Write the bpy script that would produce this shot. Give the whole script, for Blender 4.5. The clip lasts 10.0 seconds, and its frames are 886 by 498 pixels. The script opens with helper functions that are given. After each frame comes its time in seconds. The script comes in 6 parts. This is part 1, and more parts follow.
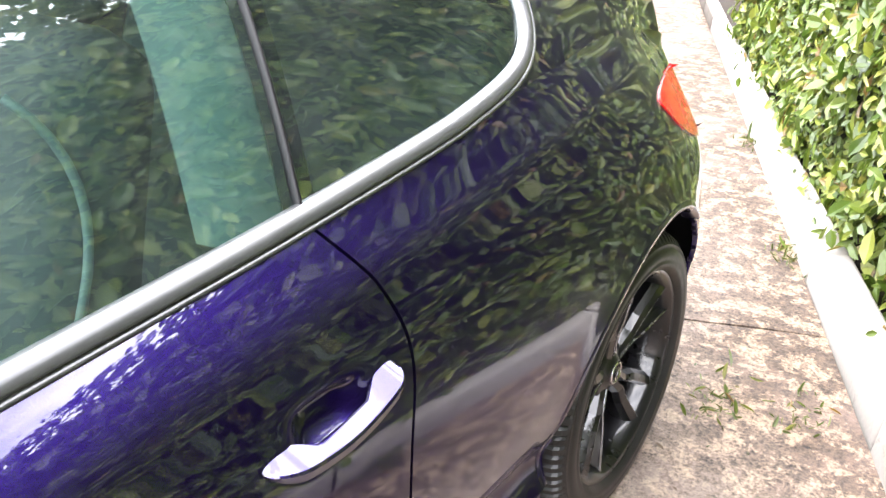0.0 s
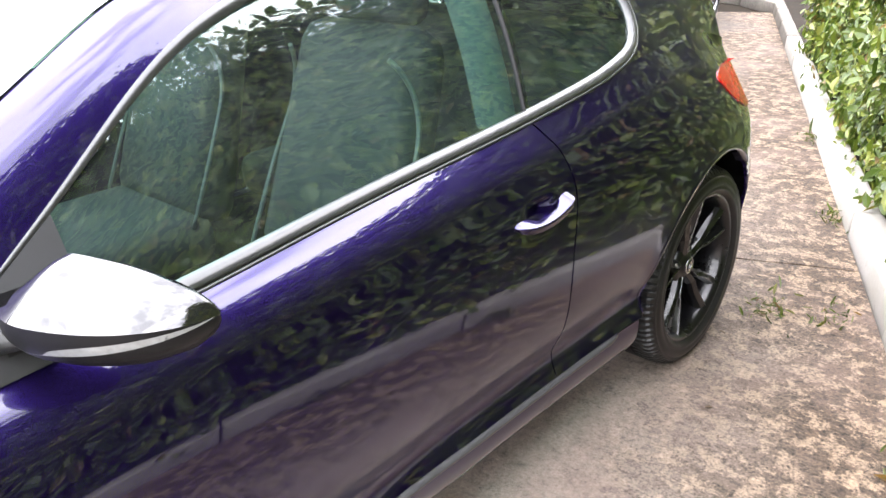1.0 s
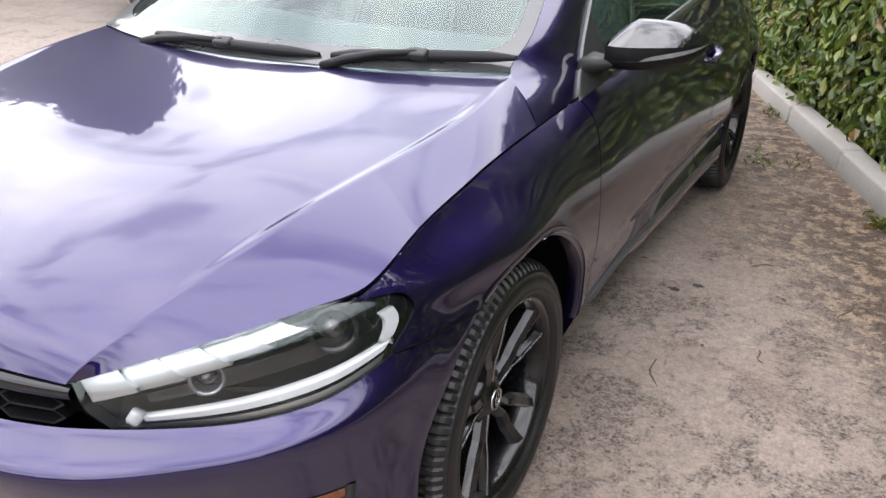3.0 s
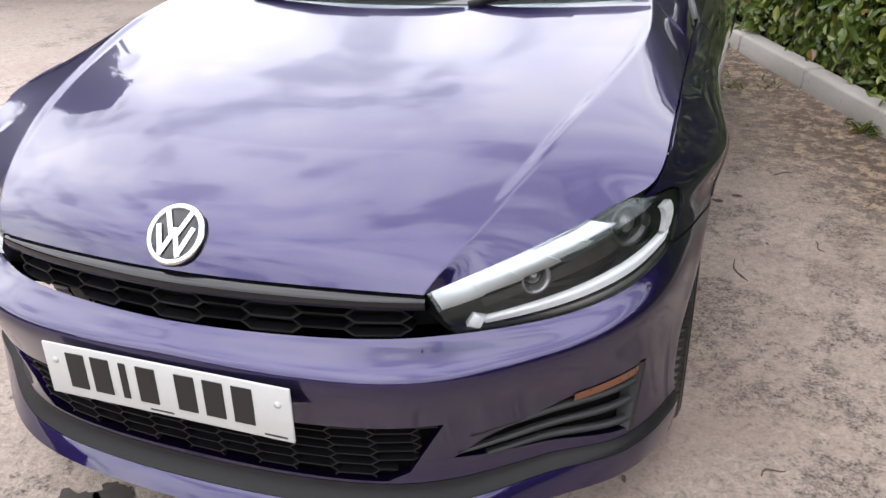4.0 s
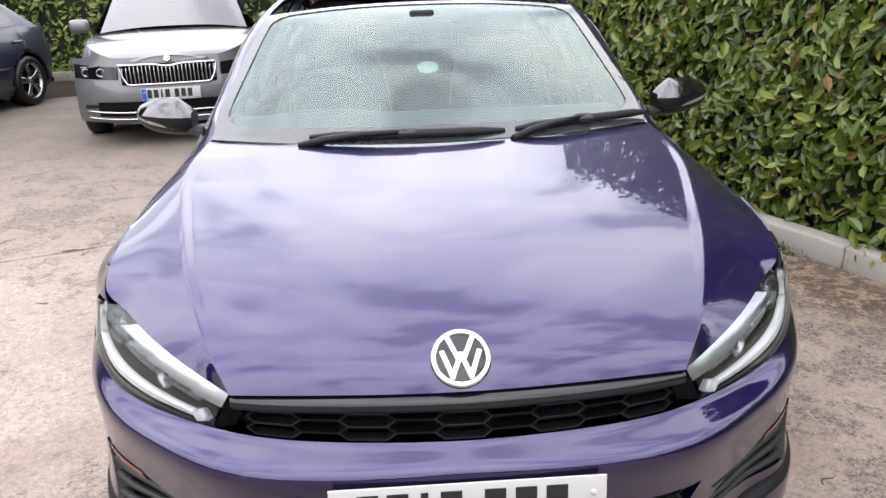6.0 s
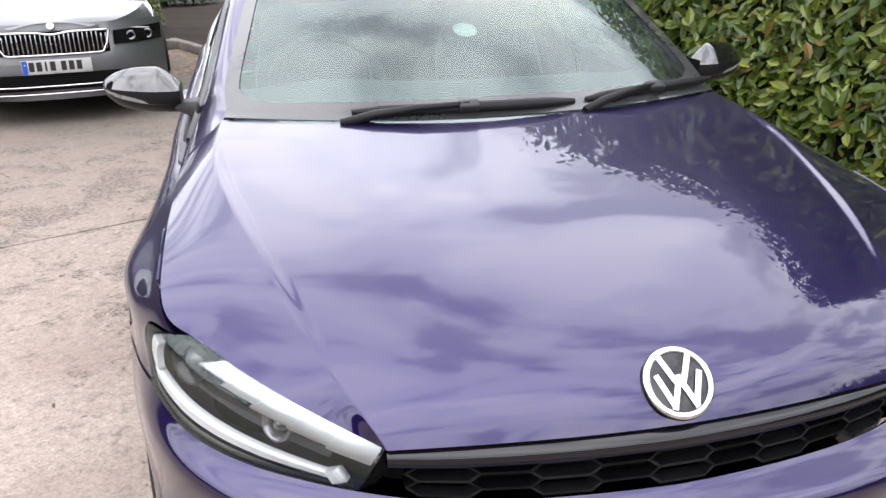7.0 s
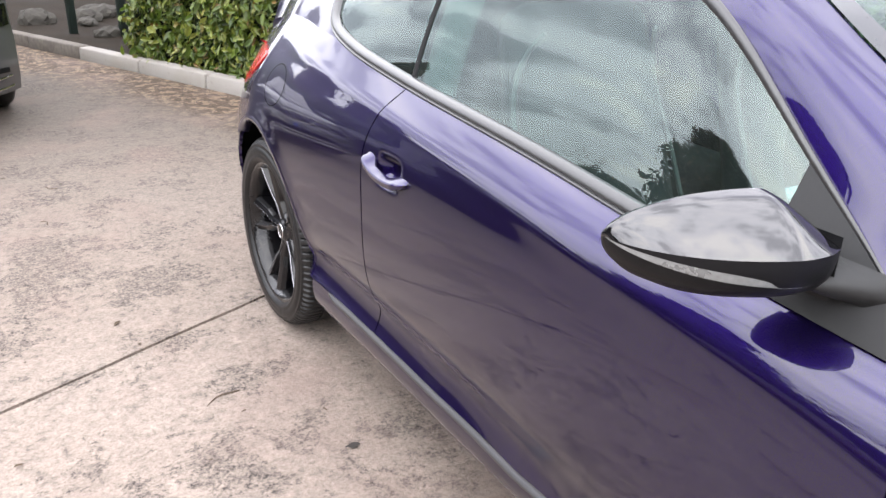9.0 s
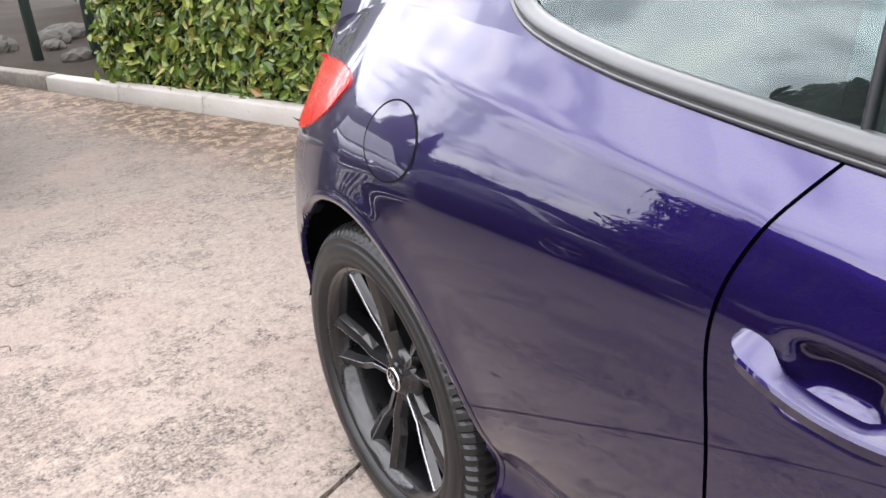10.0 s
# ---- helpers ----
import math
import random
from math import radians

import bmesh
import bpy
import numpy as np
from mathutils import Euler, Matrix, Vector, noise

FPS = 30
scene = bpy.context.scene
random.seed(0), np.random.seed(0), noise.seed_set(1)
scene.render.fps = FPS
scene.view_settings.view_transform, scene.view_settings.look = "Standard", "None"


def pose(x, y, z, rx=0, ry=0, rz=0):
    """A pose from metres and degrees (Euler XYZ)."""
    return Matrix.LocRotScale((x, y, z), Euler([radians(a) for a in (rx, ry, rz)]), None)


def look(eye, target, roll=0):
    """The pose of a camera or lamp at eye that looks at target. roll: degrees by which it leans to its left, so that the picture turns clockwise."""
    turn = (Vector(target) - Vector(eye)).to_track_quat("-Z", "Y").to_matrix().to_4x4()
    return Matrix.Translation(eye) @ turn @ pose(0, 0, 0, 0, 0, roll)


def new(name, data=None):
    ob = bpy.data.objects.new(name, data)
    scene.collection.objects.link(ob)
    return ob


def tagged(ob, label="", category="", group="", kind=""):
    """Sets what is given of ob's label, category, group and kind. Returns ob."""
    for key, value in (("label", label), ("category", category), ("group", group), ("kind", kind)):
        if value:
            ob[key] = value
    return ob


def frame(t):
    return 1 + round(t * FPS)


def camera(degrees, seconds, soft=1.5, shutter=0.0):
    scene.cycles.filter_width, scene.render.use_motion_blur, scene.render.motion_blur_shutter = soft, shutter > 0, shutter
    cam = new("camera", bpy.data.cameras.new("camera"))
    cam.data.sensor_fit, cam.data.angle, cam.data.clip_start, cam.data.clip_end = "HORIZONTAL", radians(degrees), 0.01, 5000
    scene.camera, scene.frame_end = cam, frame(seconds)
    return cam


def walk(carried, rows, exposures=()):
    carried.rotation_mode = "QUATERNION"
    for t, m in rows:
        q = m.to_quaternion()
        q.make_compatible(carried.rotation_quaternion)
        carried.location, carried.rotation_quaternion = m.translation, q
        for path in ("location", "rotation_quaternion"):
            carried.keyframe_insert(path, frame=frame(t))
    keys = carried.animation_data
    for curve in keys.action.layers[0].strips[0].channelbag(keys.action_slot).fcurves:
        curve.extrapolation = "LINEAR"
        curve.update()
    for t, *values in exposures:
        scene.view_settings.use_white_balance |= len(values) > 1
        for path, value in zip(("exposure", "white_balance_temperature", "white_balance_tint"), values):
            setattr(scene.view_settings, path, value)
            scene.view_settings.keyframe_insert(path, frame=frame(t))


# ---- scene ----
cam = camera(58.6, 10.0)
PATH = [
    (0, (1.343, 1.212, 1.323), (0.308, 2.672, 0.428), 0.7),
    (0.5, (1.583, 0.756, 1.436), (0.501, 2.206, 0.583), -0.7),
    (1, (1.745, 0.381, 1.429), (0.537, 1.742, 0.6), -1.5),
    (1.5, (1.782, -0.088, 1.416), (0.729, 1.438, 0.665), -1.2),
    (2, (1.652, -0.499, 1.393), (0.639, 1.028, 0.59), -0.9),
    (2.5, (1.566, -0.947, 1.386), (0.595, 0.596, 0.561), -0.0),
    (2.7, (1.542, -1.135, 1.385), (0.599, 0.421, 0.554), 0.1),
    (3.8, (0.983, -1.667, 1.345), (0.317, -0.014, 0.438), -1.4),
    (4, (0.87, -1.784, 1.349), (0.263, -0.116, 0.427), -2.2),
    (4.5, (0.544, -1.882, 1.318), (0.111, -0.166, 0.388), -3.5),
    (5, (0.258, -1.969, 1.355), (0.031, -0.172, 0.507), -3.5),
    (5.3, (0.081, -2.061, 1.411), (-0.01, -0.206, 0.667), -2.4),
    (5.5, (0.029, -2.107, 1.446), (-0.015, -0.229, 0.759), -2.8),
    (5.7, (-0.014, -2.138, 1.445), (-0.007, -0.249, 0.79), -2.5),
    (6.8, (-0.44, -1.825, 1.398), (-0.108, 0.015, 0.688), -1.1),
    (7, (-0.582, -1.718, 1.386), (-0.175, 0.099, 0.658), -0.8),
    (7.5, (-0.976, -1.446, 1.409), (-0.385, 0.301, 0.635), 0.0),
    (8, (-1.306, -0.993, 1.422), (-0.545, 0.673, 0.619), 1.1),
    (8.5, (-1.578, -0.474, 1.42), (-0.687, 1.127, 0.617), 2.1),
    (9, (-1.635, 0.155, 1.343), (-0.693, 1.735, 0.555), 1.7),
    (9.5, (-1.613, 0.818, 1.263), (-0.69, 2.407, 0.474), -0.7),
    (9.6, (-1.59, 0.946, 1.254), (-0.673, 2.54, 0.467), -1.5),
    (10, (-1.425, 1.381, 1.195), (-0.482, 2.945, 0.379), -3.6),
]
walk(cam, [(t, look(eye, target, roll)) for t, eye, target, roll in PATH],
     [(0, 3.36), (.5, 3.03), (1, 2.72), (1.5, 2.52), (2, 2.18), (2.5, 1.70), (4, 1.17), (7, 1.17), (8, 1.34), (8.5, 1.42), (9, 1.52), (10, 1.74)])

# ---------------------------------------------------------------- light
SUN_DIR = Vector((-0.35, -0.55, 0.76)).normalized()      # towards the sun, behind thin cloud


def build_world():
    w = bpy.data.worlds.new("sky")
    scene.world = w
    w.use_nodes = True
    nt = w.node_tree
    nt.nodes.clear()
    out = nt.nodes.new("ShaderNodeOutputWorld")
    bg = nt.nodes.new("ShaderNodeBackground")
    sky = nt.nodes.new("ShaderNodeTexSky")
    sky.sky_type, sky.sun_disc = "NISHITA", False
    sky.sun_elevation = math.asin(SUN_DIR.z)
    sky.sun_rotation = math.atan2(SUN_DIR.x, SUN_DIR.y)
    # broken cloud over the whole sky: noise on a flat layer overhead
    tc = nt.nodes.new("ShaderNodeTexCoord")
    sep = nt.nodes.new("ShaderNodeSeparateXYZ")
    nt.links.new(tc.outputs["Generated"], sep.inputs[0])
    up = nt.nodes.new("ShaderNodeMath")
    up.operation = "MAXIMUM"
    nt.links.new(sep.outputs["Z"], up.inputs[0])
    up.inputs[1].default_value = 0.0
    add = nt.nodes.new("ShaderNodeMath")
    add.operation = "ADD"
    nt.links.new(up.outputs[0], add.inputs[0])
    add.inputs[1].default_value = 0.22
    div = nt.nodes.new("ShaderNodeVectorMath")
    div.operation = "DIVIDE"
    comb = nt.nodes.new("ShaderNodeCombineXYZ")
    for k in "XYZ":
        nt.links.new(add.outputs[0], comb.inputs[k])
    nt.links.new(tc.outputs["Generated"], div.inputs[0])
    nt.links.new(comb.outputs[0], div.inputs[1])

    def noise_of(scale, detail, rough, warp):
        n = nt.nodes.new("ShaderNodeTexNoise")
        n.inputs["Scale"].default_value = scale
        n.inputs["Detail"].default_value = detail
        n.inputs["Roughness"].default_value = rough
        n.inputs["Distortion"].default_value = warp
        nt.links.new(div.outputs[0], n.inputs["Vector"])
        return n

    big, fine = noise_of(2.1, 5, 0.50, 0.15), noise_of(5.2, 6, 0.55, 0.25)
    mix = nt.nodes.new("ShaderNodeMath")
    mix.operation = "MULTIPLY_ADD"
    nt.links.new(fine.outputs["Fac"], mix.inputs[0])
    mix.inputs[1].default_value = 0.46
    nt.links.new(big.outputs["Fac"], mix.inputs[2])
    ramp = nt.nodes.new("ShaderNodeValToRGB")
    ramp.color_ramp.interpolation = "EASE"
    e = ramp.color_ramp.elements
    e[0].position, e[0].color = 0.585, (0.31, 0.31, 0.355, 1)
    e[1].position, e[1].color = 0.86, (0.725, 0.71, 0.72, 1)
    m = e.new(0.72)
    m.color = (0.585, 0.585, 0.64, 1)
    nt.links.new(mix.outputs[0], ramp.inputs[0])
    scale = nt.nodes.new("ShaderNodeVectorMath")
    scale.operation = "SCALE"
    # an overcast sky is brightest overhead
    rise = nt.nodes.new("ShaderNodeMapRange")
    rise.inputs["From Min"].default_value, rise.inputs["From Max"].default_value = 0.0, 0.75
    rise.inputs["To Min"].default_value, rise.inputs["To Max"].default_value = 13.5, 23.0
    nt.links.new(up.outputs[0], rise.inputs["Value"])
    nt.links.new(rise.outputs["Result"], scale.inputs["Scale"])
    nt.links.new(ramp.outputs[0], scale.inputs[0])
    blend = nt.nodes.new("ShaderNodeMix")
    blend.data_type = "RGBA"
    blend.inputs["Factor"].default_value = 0.93
    nt.links.new(sky.outputs[0], blend.inputs["A"])
    nt.links.new(scale.outputs[0], blend.inputs["B"])
    nt.links.new(blend.outputs["Result"], bg.inputs["Color"])
    bg.inputs["Strength"].default_value = SKY
    nt.links.new(bg.outputs[0], out.inputs[0])
    lamp = bpy.data.lights.new("sun", "SUN")
    lamp.energy, lamp.angle, lamp.color = SUN, radians(130), (1.0, 0.95, 0.88)
    new("sun", lamp).matrix_world = look(SUN_DIR * 50, (0, 0, 0))


SKY, SUN = 0.15, 0.7
build_world()

# ---------------------------------------------------------------- tools
def spline(ts, vs):
    """A natural cubic spline through vs at ts."""
    t, v = np.array(ts, float), np.array(vs, float)
    flat = v.ndim == 1
    v = v[:, None] if flat else v
    n, h = len(t), np.diff(t)
    a, r = np.zeros((n, n)), np.zeros((n, v.shape[1]))
    a[0, 0] = a[-1, -1] = 1
    for i in range(1, n - 1):
        a[i, i - 1], a[i, i], a[i, i + 1] = h[i - 1], 2 * (h[i - 1] + h[i]), h[i]
        r[i] = 6 * ((v[i + 1] - v[i]) / h[i] - (v[i] - v[i - 1]) / h[i - 1])
    m = np.linalg.solve(a, r)

    def f(x):
        x = np.asarray(x, float)
        i = np.clip(np.searchsorted(t, x, side="right") - 1, 0, n - 2)
        d, e = (x - t[i])[..., None], (t[i + 1] - x)[..., None]
        k = h[i][..., None]
        y = (m[i] * e ** 3 + m[i + 1] * d ** 3) / (6 * k) + (v[i] / k - m[i] * k / 6) * e + (v[i + 1] / k - m[i + 1] * k / 6) * d
        return y[..., 0] if flat else y
    return f


def gentle(ts, vs):
    """A curve through vs at ts that never overshoots."""
    t, v = np.array(ts, float), np.array(vs, float)
    h = np.diff(t)
    d = np.diff(v) / h
    s = np.zeros(len(t))
    s[0], s[-1] = d[0], d[-1]
    for i in range(1, len(t) - 1):
        if d[i - 1] * d[i] > 0:
            s[i] = 2 * d[i - 1] * d[i] / (d[i - 1] + d[i])

    def f(x):
        x = np.clip(np.asarray(x, float), t[0], t[-1])
        i = np.clip(np.searchsorted(t, x, side="right") - 1, 0, len(t) - 2)
        k = h[i]
        u = (x - t[i]) / k
        return (v[i] * (1 + 2 * u) * (1 - u) ** 2 + s[i] * k * u * (1 - u) ** 2 + v[i + 1] * u * u * (3 - 2 * u) + s[i + 1] * k * u * u * (u - 1))
    return f


def curve(pts):
    """A smooth curve through points, by 0 to 1 along it."""
    p = np.array(pts, float)
    d = np.concatenate([[0], np.cumsum(np.linalg.norm(np.diff(p, axis=0), axis=1) ** 0.7)])
    return spline(d / d[-1], p)


def poly(pts):
    """A broken line through points, by 0 to 1 along it."""
    p = np.array(pts, float)
    d = np.concatenate([[0], np.cumsum(np.linalg.norm(np.diff(p, axis=0), axis=1))])
    d /= d[-1]
    return lambda u: np.stack([np.interp(u, d, p[:, k]) for k in range(p.shape[1])], -1)


def coons(bottom, top, left, right, n, m):
    """A net between four edge curves: n steps along, m across."""
    u, v = np.linspace(0, 1, n + 1), np.linspace(0, 1, m + 1)
    b, t, l, r = bottom(u), top(u), left(v), right(v)
    uu, vv = u[:, None, None], v[None, :, None]
    return ((1 - vv) * b[:, None] + vv * t[:, None] + (1 - uu) * l[None] + uu * r[None]
            - ((1 - uu) * (1 - vv) * b[0] + uu * (1 - vv) * b[-1] + (1 - uu) * vv * t[0] + uu * vv * t[-1]))


def sheet(net, bm=None, closed=False):
    """A mesh over a net of points."""
    bm = bm or bmesh.new()
    n, m = net.shape[:2]
    vs = [[bm.verts.new(net[i, j]) for j in range(m)] for i in range(n)]
    for i in range(n if closed else n - 1):
        k = (i + 1) % n
        for j in range(m - 1):
            q = []
            for w in (vs[i][j], vs[k][j], vs[k][j + 1], vs[i][j + 1]):
                if not q or all((w.co - z.co).length > 1e-7 for z in q):
                    q.append(w)
            if len(q) > 2:
                f = bm.faces.new(q)
                f.smooth = True
    return bm


def outward(bm, way):
    """Turns a sheet's faces so that they look along way(centre)."""
    bm.normal_update()
    if sum(f.normal.dot(way(f.calc_center_median())) * f.calc_area() for f in bm.faces) < 0:
        bmesh.ops.reverse_faces(bm, faces=bm.faces[:])
    bm.normal_update()
    return bm


def flange(bm, depth=0.012, slant=0.0):
    """Folds the free edges of a sheet inwards, as a pressed panel's are."""
    bmesh.ops.remove_doubles(bm, verts=bm.verts[:], dist=1e-6)
    bm.normal_update()
    edges = [e for e in bm.edges if e.is_boundary]
    normal = {v: v.normal.copy() for e in edges for v in e.verts}
    got = bmesh.ops.extrude_edge_only(bm, edges=edges)["geom"]
    for v in got:
        if isinstance(v, bmesh.types.BMVert):
            src = min((e.other_vert(v) for e in v.link_edges if e.other_vert(v) in normal), key=lambda w: (w.co - v.co).length)
            v.co -= normal[src] * depth
    for e in edges:
        e.smooth = False
    return bm


def rounded(bm, width, segments=2, angle=35):
    """Bevels the sharp edges."""
    bm.normal_update()
    es = [e for e in bm.edges if len(e.link_faces) == 2 and e.calc_face_angle(0) > radians(angle)]
    bmesh.ops.bevel(bm, geom=es, offset=width, segments=segments, affect="EDGES", clamp_overlap=True, profile=0.5)
    for f in bm.faces:
        f.smooth = True
    return bm


def box(sx, sy, sz, at=(0, 0, 0), bevel=0.0, bm=None, turn=None):
    b = bmesh.new()
    bmesh.ops.create_cube(b, size=1)
    bmesh.ops.scale(b, verts=b.verts, vec=(sx, sy, sz))
    if bevel:
        rounded(b, bevel)
    if turn is not None:
        bmesh.ops.transform(b, verts=b.verts, matrix=turn)
    bmesh.ops.translate(b, verts=b.verts, vec=at)
    return merge(bm, b) if bm else b


def merge(bm, other):
    me = bpy.data.meshes.new("tmp")
    other.to_mesh(me)
    other.free()
    bm.from_mesh(me)
    bpy.data.meshes.remove(me)
    return bm


def lathe(profile, n=48, axis="x", bm=None):
    """Turns (radius, along) pairs about an axis."""
    a = np.linspace(0, 2 * math.pi, n, endpoint=False)
    p = np.array(profile, float)
    r, h = p[:, 0][None], p[:, 1][None]
    c, s = np.cos(a)[:, None] * r, np.sin(a)[:, None] * r
    h = np.repeat(h, n, 0)
    net = {"x": (h, c, s), "y": (s, h, c), "z": (c, s, h)}[axis]
    return sheet(np.stack(net, -1), bm, closed=True)


def tube(path, radius, n=8, bm=None, cap=True):
    """A round bar along points; radius may be a list."""
    p = np.array(path, float)
    rad = np.broadcast_to(np.array(radius, float), len(p))
    t = np.gradient(p, axis=0)
    t /= np.linalg.norm(t, axis=1)[:, None] + 1e-12
    ref = np.array([0.0, 0.0, 1.0]) if abs(t[0][2]) < 0.9 else np.array([1.0, 0.0, 0.0])
    rings = []
    for k in range(len(p)):
        a = np.cross(t[k], ref)
        a /= np.linalg.norm(a)
        b = np.cross(t[k], a)
        ang = np.linspace(0, 2 * math.pi, n, endpoint=False)
        rings.append(p[k] + rad[k] * (np.cos(ang)[:, None] * a + np.sin(ang)[:, None] * b))
        ref = b if abs(np.dot(b, t[k])) < 0.9 else ref
        ref = np.cross(a, t[k])
    own = bmesh.new()
    net = np.array(rings)
    vs = [[own.verts.new(q) for q in ring] for ring in net]
    for k in range(len(vs) - 1):
        for j in range(n):
            f = own.faces.new((vs[k][j], vs[k][(j + 1) % n], vs[k + 1][(j + 1) % n], vs[k + 1][j]))
            f.smooth = True
    if cap:
        own.faces.new(vs[0])
        own.faces.new(vs[-1])
    bmesh.ops.recalc_face_normals(own, faces=own.faces[:])
    return merge(bm, own) if bm else own


def flip_x(bm):
    for v in bm.verts:
        v.co.x = -v.co.x
    bmesh.ops.reverse_faces(bm, faces=bm.faces[:])
    return bm


def part(name, bm, material, parent=None, label=""):
    me = bpy.data.meshes.new(name)
    bm.to_mesh(me)
    bm.free()
    me.materials.append(material)
    ob = new(name, me)
    if parent is not None:
        ob.parent = parent
    if label:
        ob["label"] = label
    return ob


def thing(name, at, label, category, group=""):
    ob = new(name)
    ob.matrix_basis = at
    ob.empty_display_size = 0.2
    return tagged(ob, label, category, group)

# ---------------------------------------------------------------- materials
class Nodes:
    """A material's node tree, with short calls."""

    def __init__(self, name):
        self.mat = bpy.data.materials.new(name)
        self.mat.use_nodes = True
        self.t = self.mat.node_tree
        self.bsdf = self.t.nodes["Principled BSDF"]
        self.out = self.t.nodes["Material Output"]
        self.co = self.t.nodes.new("ShaderNodeTexCoord").outputs["Object"]

    def put(self, node, key, value):
        s = node.inputs[key]
        if hasattr(value, "links") or isinstance(value, bpy.types.NodeSocket):
            self.t.links.new(value, s)
        else:
            s.default_value = value

    def noise(self, scale, detail=4, rough=0.55, warp=0.0, co=None):
        n = self.t.nodes.new("ShaderNodeTexNoise")
        for k, v in (("Scale", scale), ("Detail", detail), ("Roughness", rough), ("Distortion", warp)):
            n.inputs[k].default_value = v
        self.t.links.new(co or self.co, n.inputs["Vector"])
        return n.outputs["Fac"]

    def cells(self, scale, feature="F1", co=None, out="Distance"):
        n = self.t.nodes.new("ShaderNodeTexVoronoi")
        n.feature = feature
        n.inputs["Scale"].default_value = scale
        self.t.links.new(co or self.co, n.inputs["Vector"])
        return n.outputs[out]

    def ramp(self, fac, *stops):
        n = self.t.nodes.new("ShaderNodeValToRGB")
        e = n.color_ramp.elements
        while len(e) < len(stops):
            e.new(0.5)
        for k, (p, c) in enumerate(stops):
            e[k].position = p
            e[k].color = (*c, 1) if hasattr(c, "__len__") else (c, c, c, 1)
        self.t.links.new(fac, n.inputs[0])
        return n.outputs[0]

    def mix(self, fac, a, b, kind="MIX"):
        n = self.t.nodes.new("ShaderNodeMix")
        n.data_type, n.blend_type = "RGBA", kind
        self.put(n, "Factor", fac)
        for k, v in (("A", a), ("B", b)):
            self.put(n, k, (*v, 1) if isinstance(v, tuple) else v)
        return n.outputs["Result"]

    def math(self, op, a, b=0.5, c=0.0):
        n = self.t.nodes.new("ShaderNodeMath")
        n.operation = op
        self.put(n, 0, a), self.put(n, 1, b), self.put(n, 2, c)
        return n.outputs[0]

    def bump(self, height, strength=0.3, distance=0.01, normal=None):
        n = self.t.nodes.new("ShaderNodeBump")
        n.inputs["Strength"].default_value = strength
        n.inputs["Distance"].default_value = distance
        self.t.links.new(height, n.inputs["Height"])
        if normal:
            self.t.links.new(normal, n.inputs["Normal"])
        return n.outputs[0]

    def random(self):
        return self.t.nodes.new("ShaderNodeObjectInfo").outputs["Random"]

    def island(self):
        return self.t.nodes.new("ShaderNodeNewGeometry").outputs["Random Per Island"]

    def set(self, **kw):
        for k, v in kw.items():
            k = k.replace("_", " ")
            self.put(self.bsdf, {"Color": "Base Color", "IOR": "IOR"}.get(k, k), (*v, 1) if isinstance(v, tuple) and len(v) == 3 else v)
        return self.mat


def simple(name, color, rough=0.5, metal=0.0, grain=0.15, scale=60.0, bump=0.0, **kw):
    """A plain surface with a little variation of colour and gloss."""
    n = Nodes(name)
    a = n.noise(scale, 5)
    b = n.noise(scale * 0.12, 3)
    f = n.math("MULTIPLY_ADD", b, 0.5, n.math("MULTIPLY", a, 0.5))
    dark = tuple(c * (1 - grain) for c in color)
    light = tuple(min(1, c * (1 + grain)) for c in color)
    col = n.ramp(f, (0.3, dark), (0.7, light))
    ro = n.ramp(f, (0.3, max(0, rough - 0.06)), (0.7, min(1, rough + 0.06)))
    kw = dict(dict(Specular_IOR_Level=0.35), Color=col, Roughness=ro, Metallic=metal, **kw)
    if bump:
        kw["Normal"] = n.bump(a, bump, 0.002)
    return n.set(**kw)


def paint(name, base, deep, flake=0.55, rough=0.42, coat=1.68, dusty=(0.3, 0.3, 0.3)):
    """Metallic car paint under a clear coat."""
    n = Nodes(name)
    fl = n.cells(2600, out="Color")
    sep = n.t.nodes.new("ShaderNodeSeparateColor")
    n.t.links.new(fl, sep.inputs[0])
    haze = n.noise(2.5, 3)
    col = n.mix(n.math("MULTIPLY_ADD", sep.outputs[0], 0.5, n.math("MULTIPLY", haze, 0.4)), deep, base)
    dust = n.noise(35, 6, 0.7)
    # flake that scatters light widely under the lacquer
    veil = n.t.nodes.new("ShaderNodeBsdfGlossy")
    veil.inputs["Roughness"].default_value = 0.6
    veil.inputs[0].default_value = (*dusty, 1)
    mx = n.t.nodes.new("ShaderNodeMixShader")
    mx.inputs[0].default_value = 0.013
    n.t.links.new(n.bsdf.outputs[0], mx.inputs[1])
    n.t.links.new(veil.outputs[0], mx.inputs[2])
    n.t.links.new(mx.outputs[0], n.out.inputs[0])
    return n.set(Color=col, Metallic=flake, Roughness=rough, Coat_Weight=1.0, Coat_IOR=coat,
                 Coat_Roughness=n.ramp(dust, (0.45, 0.012), (0.8, 0.05)))


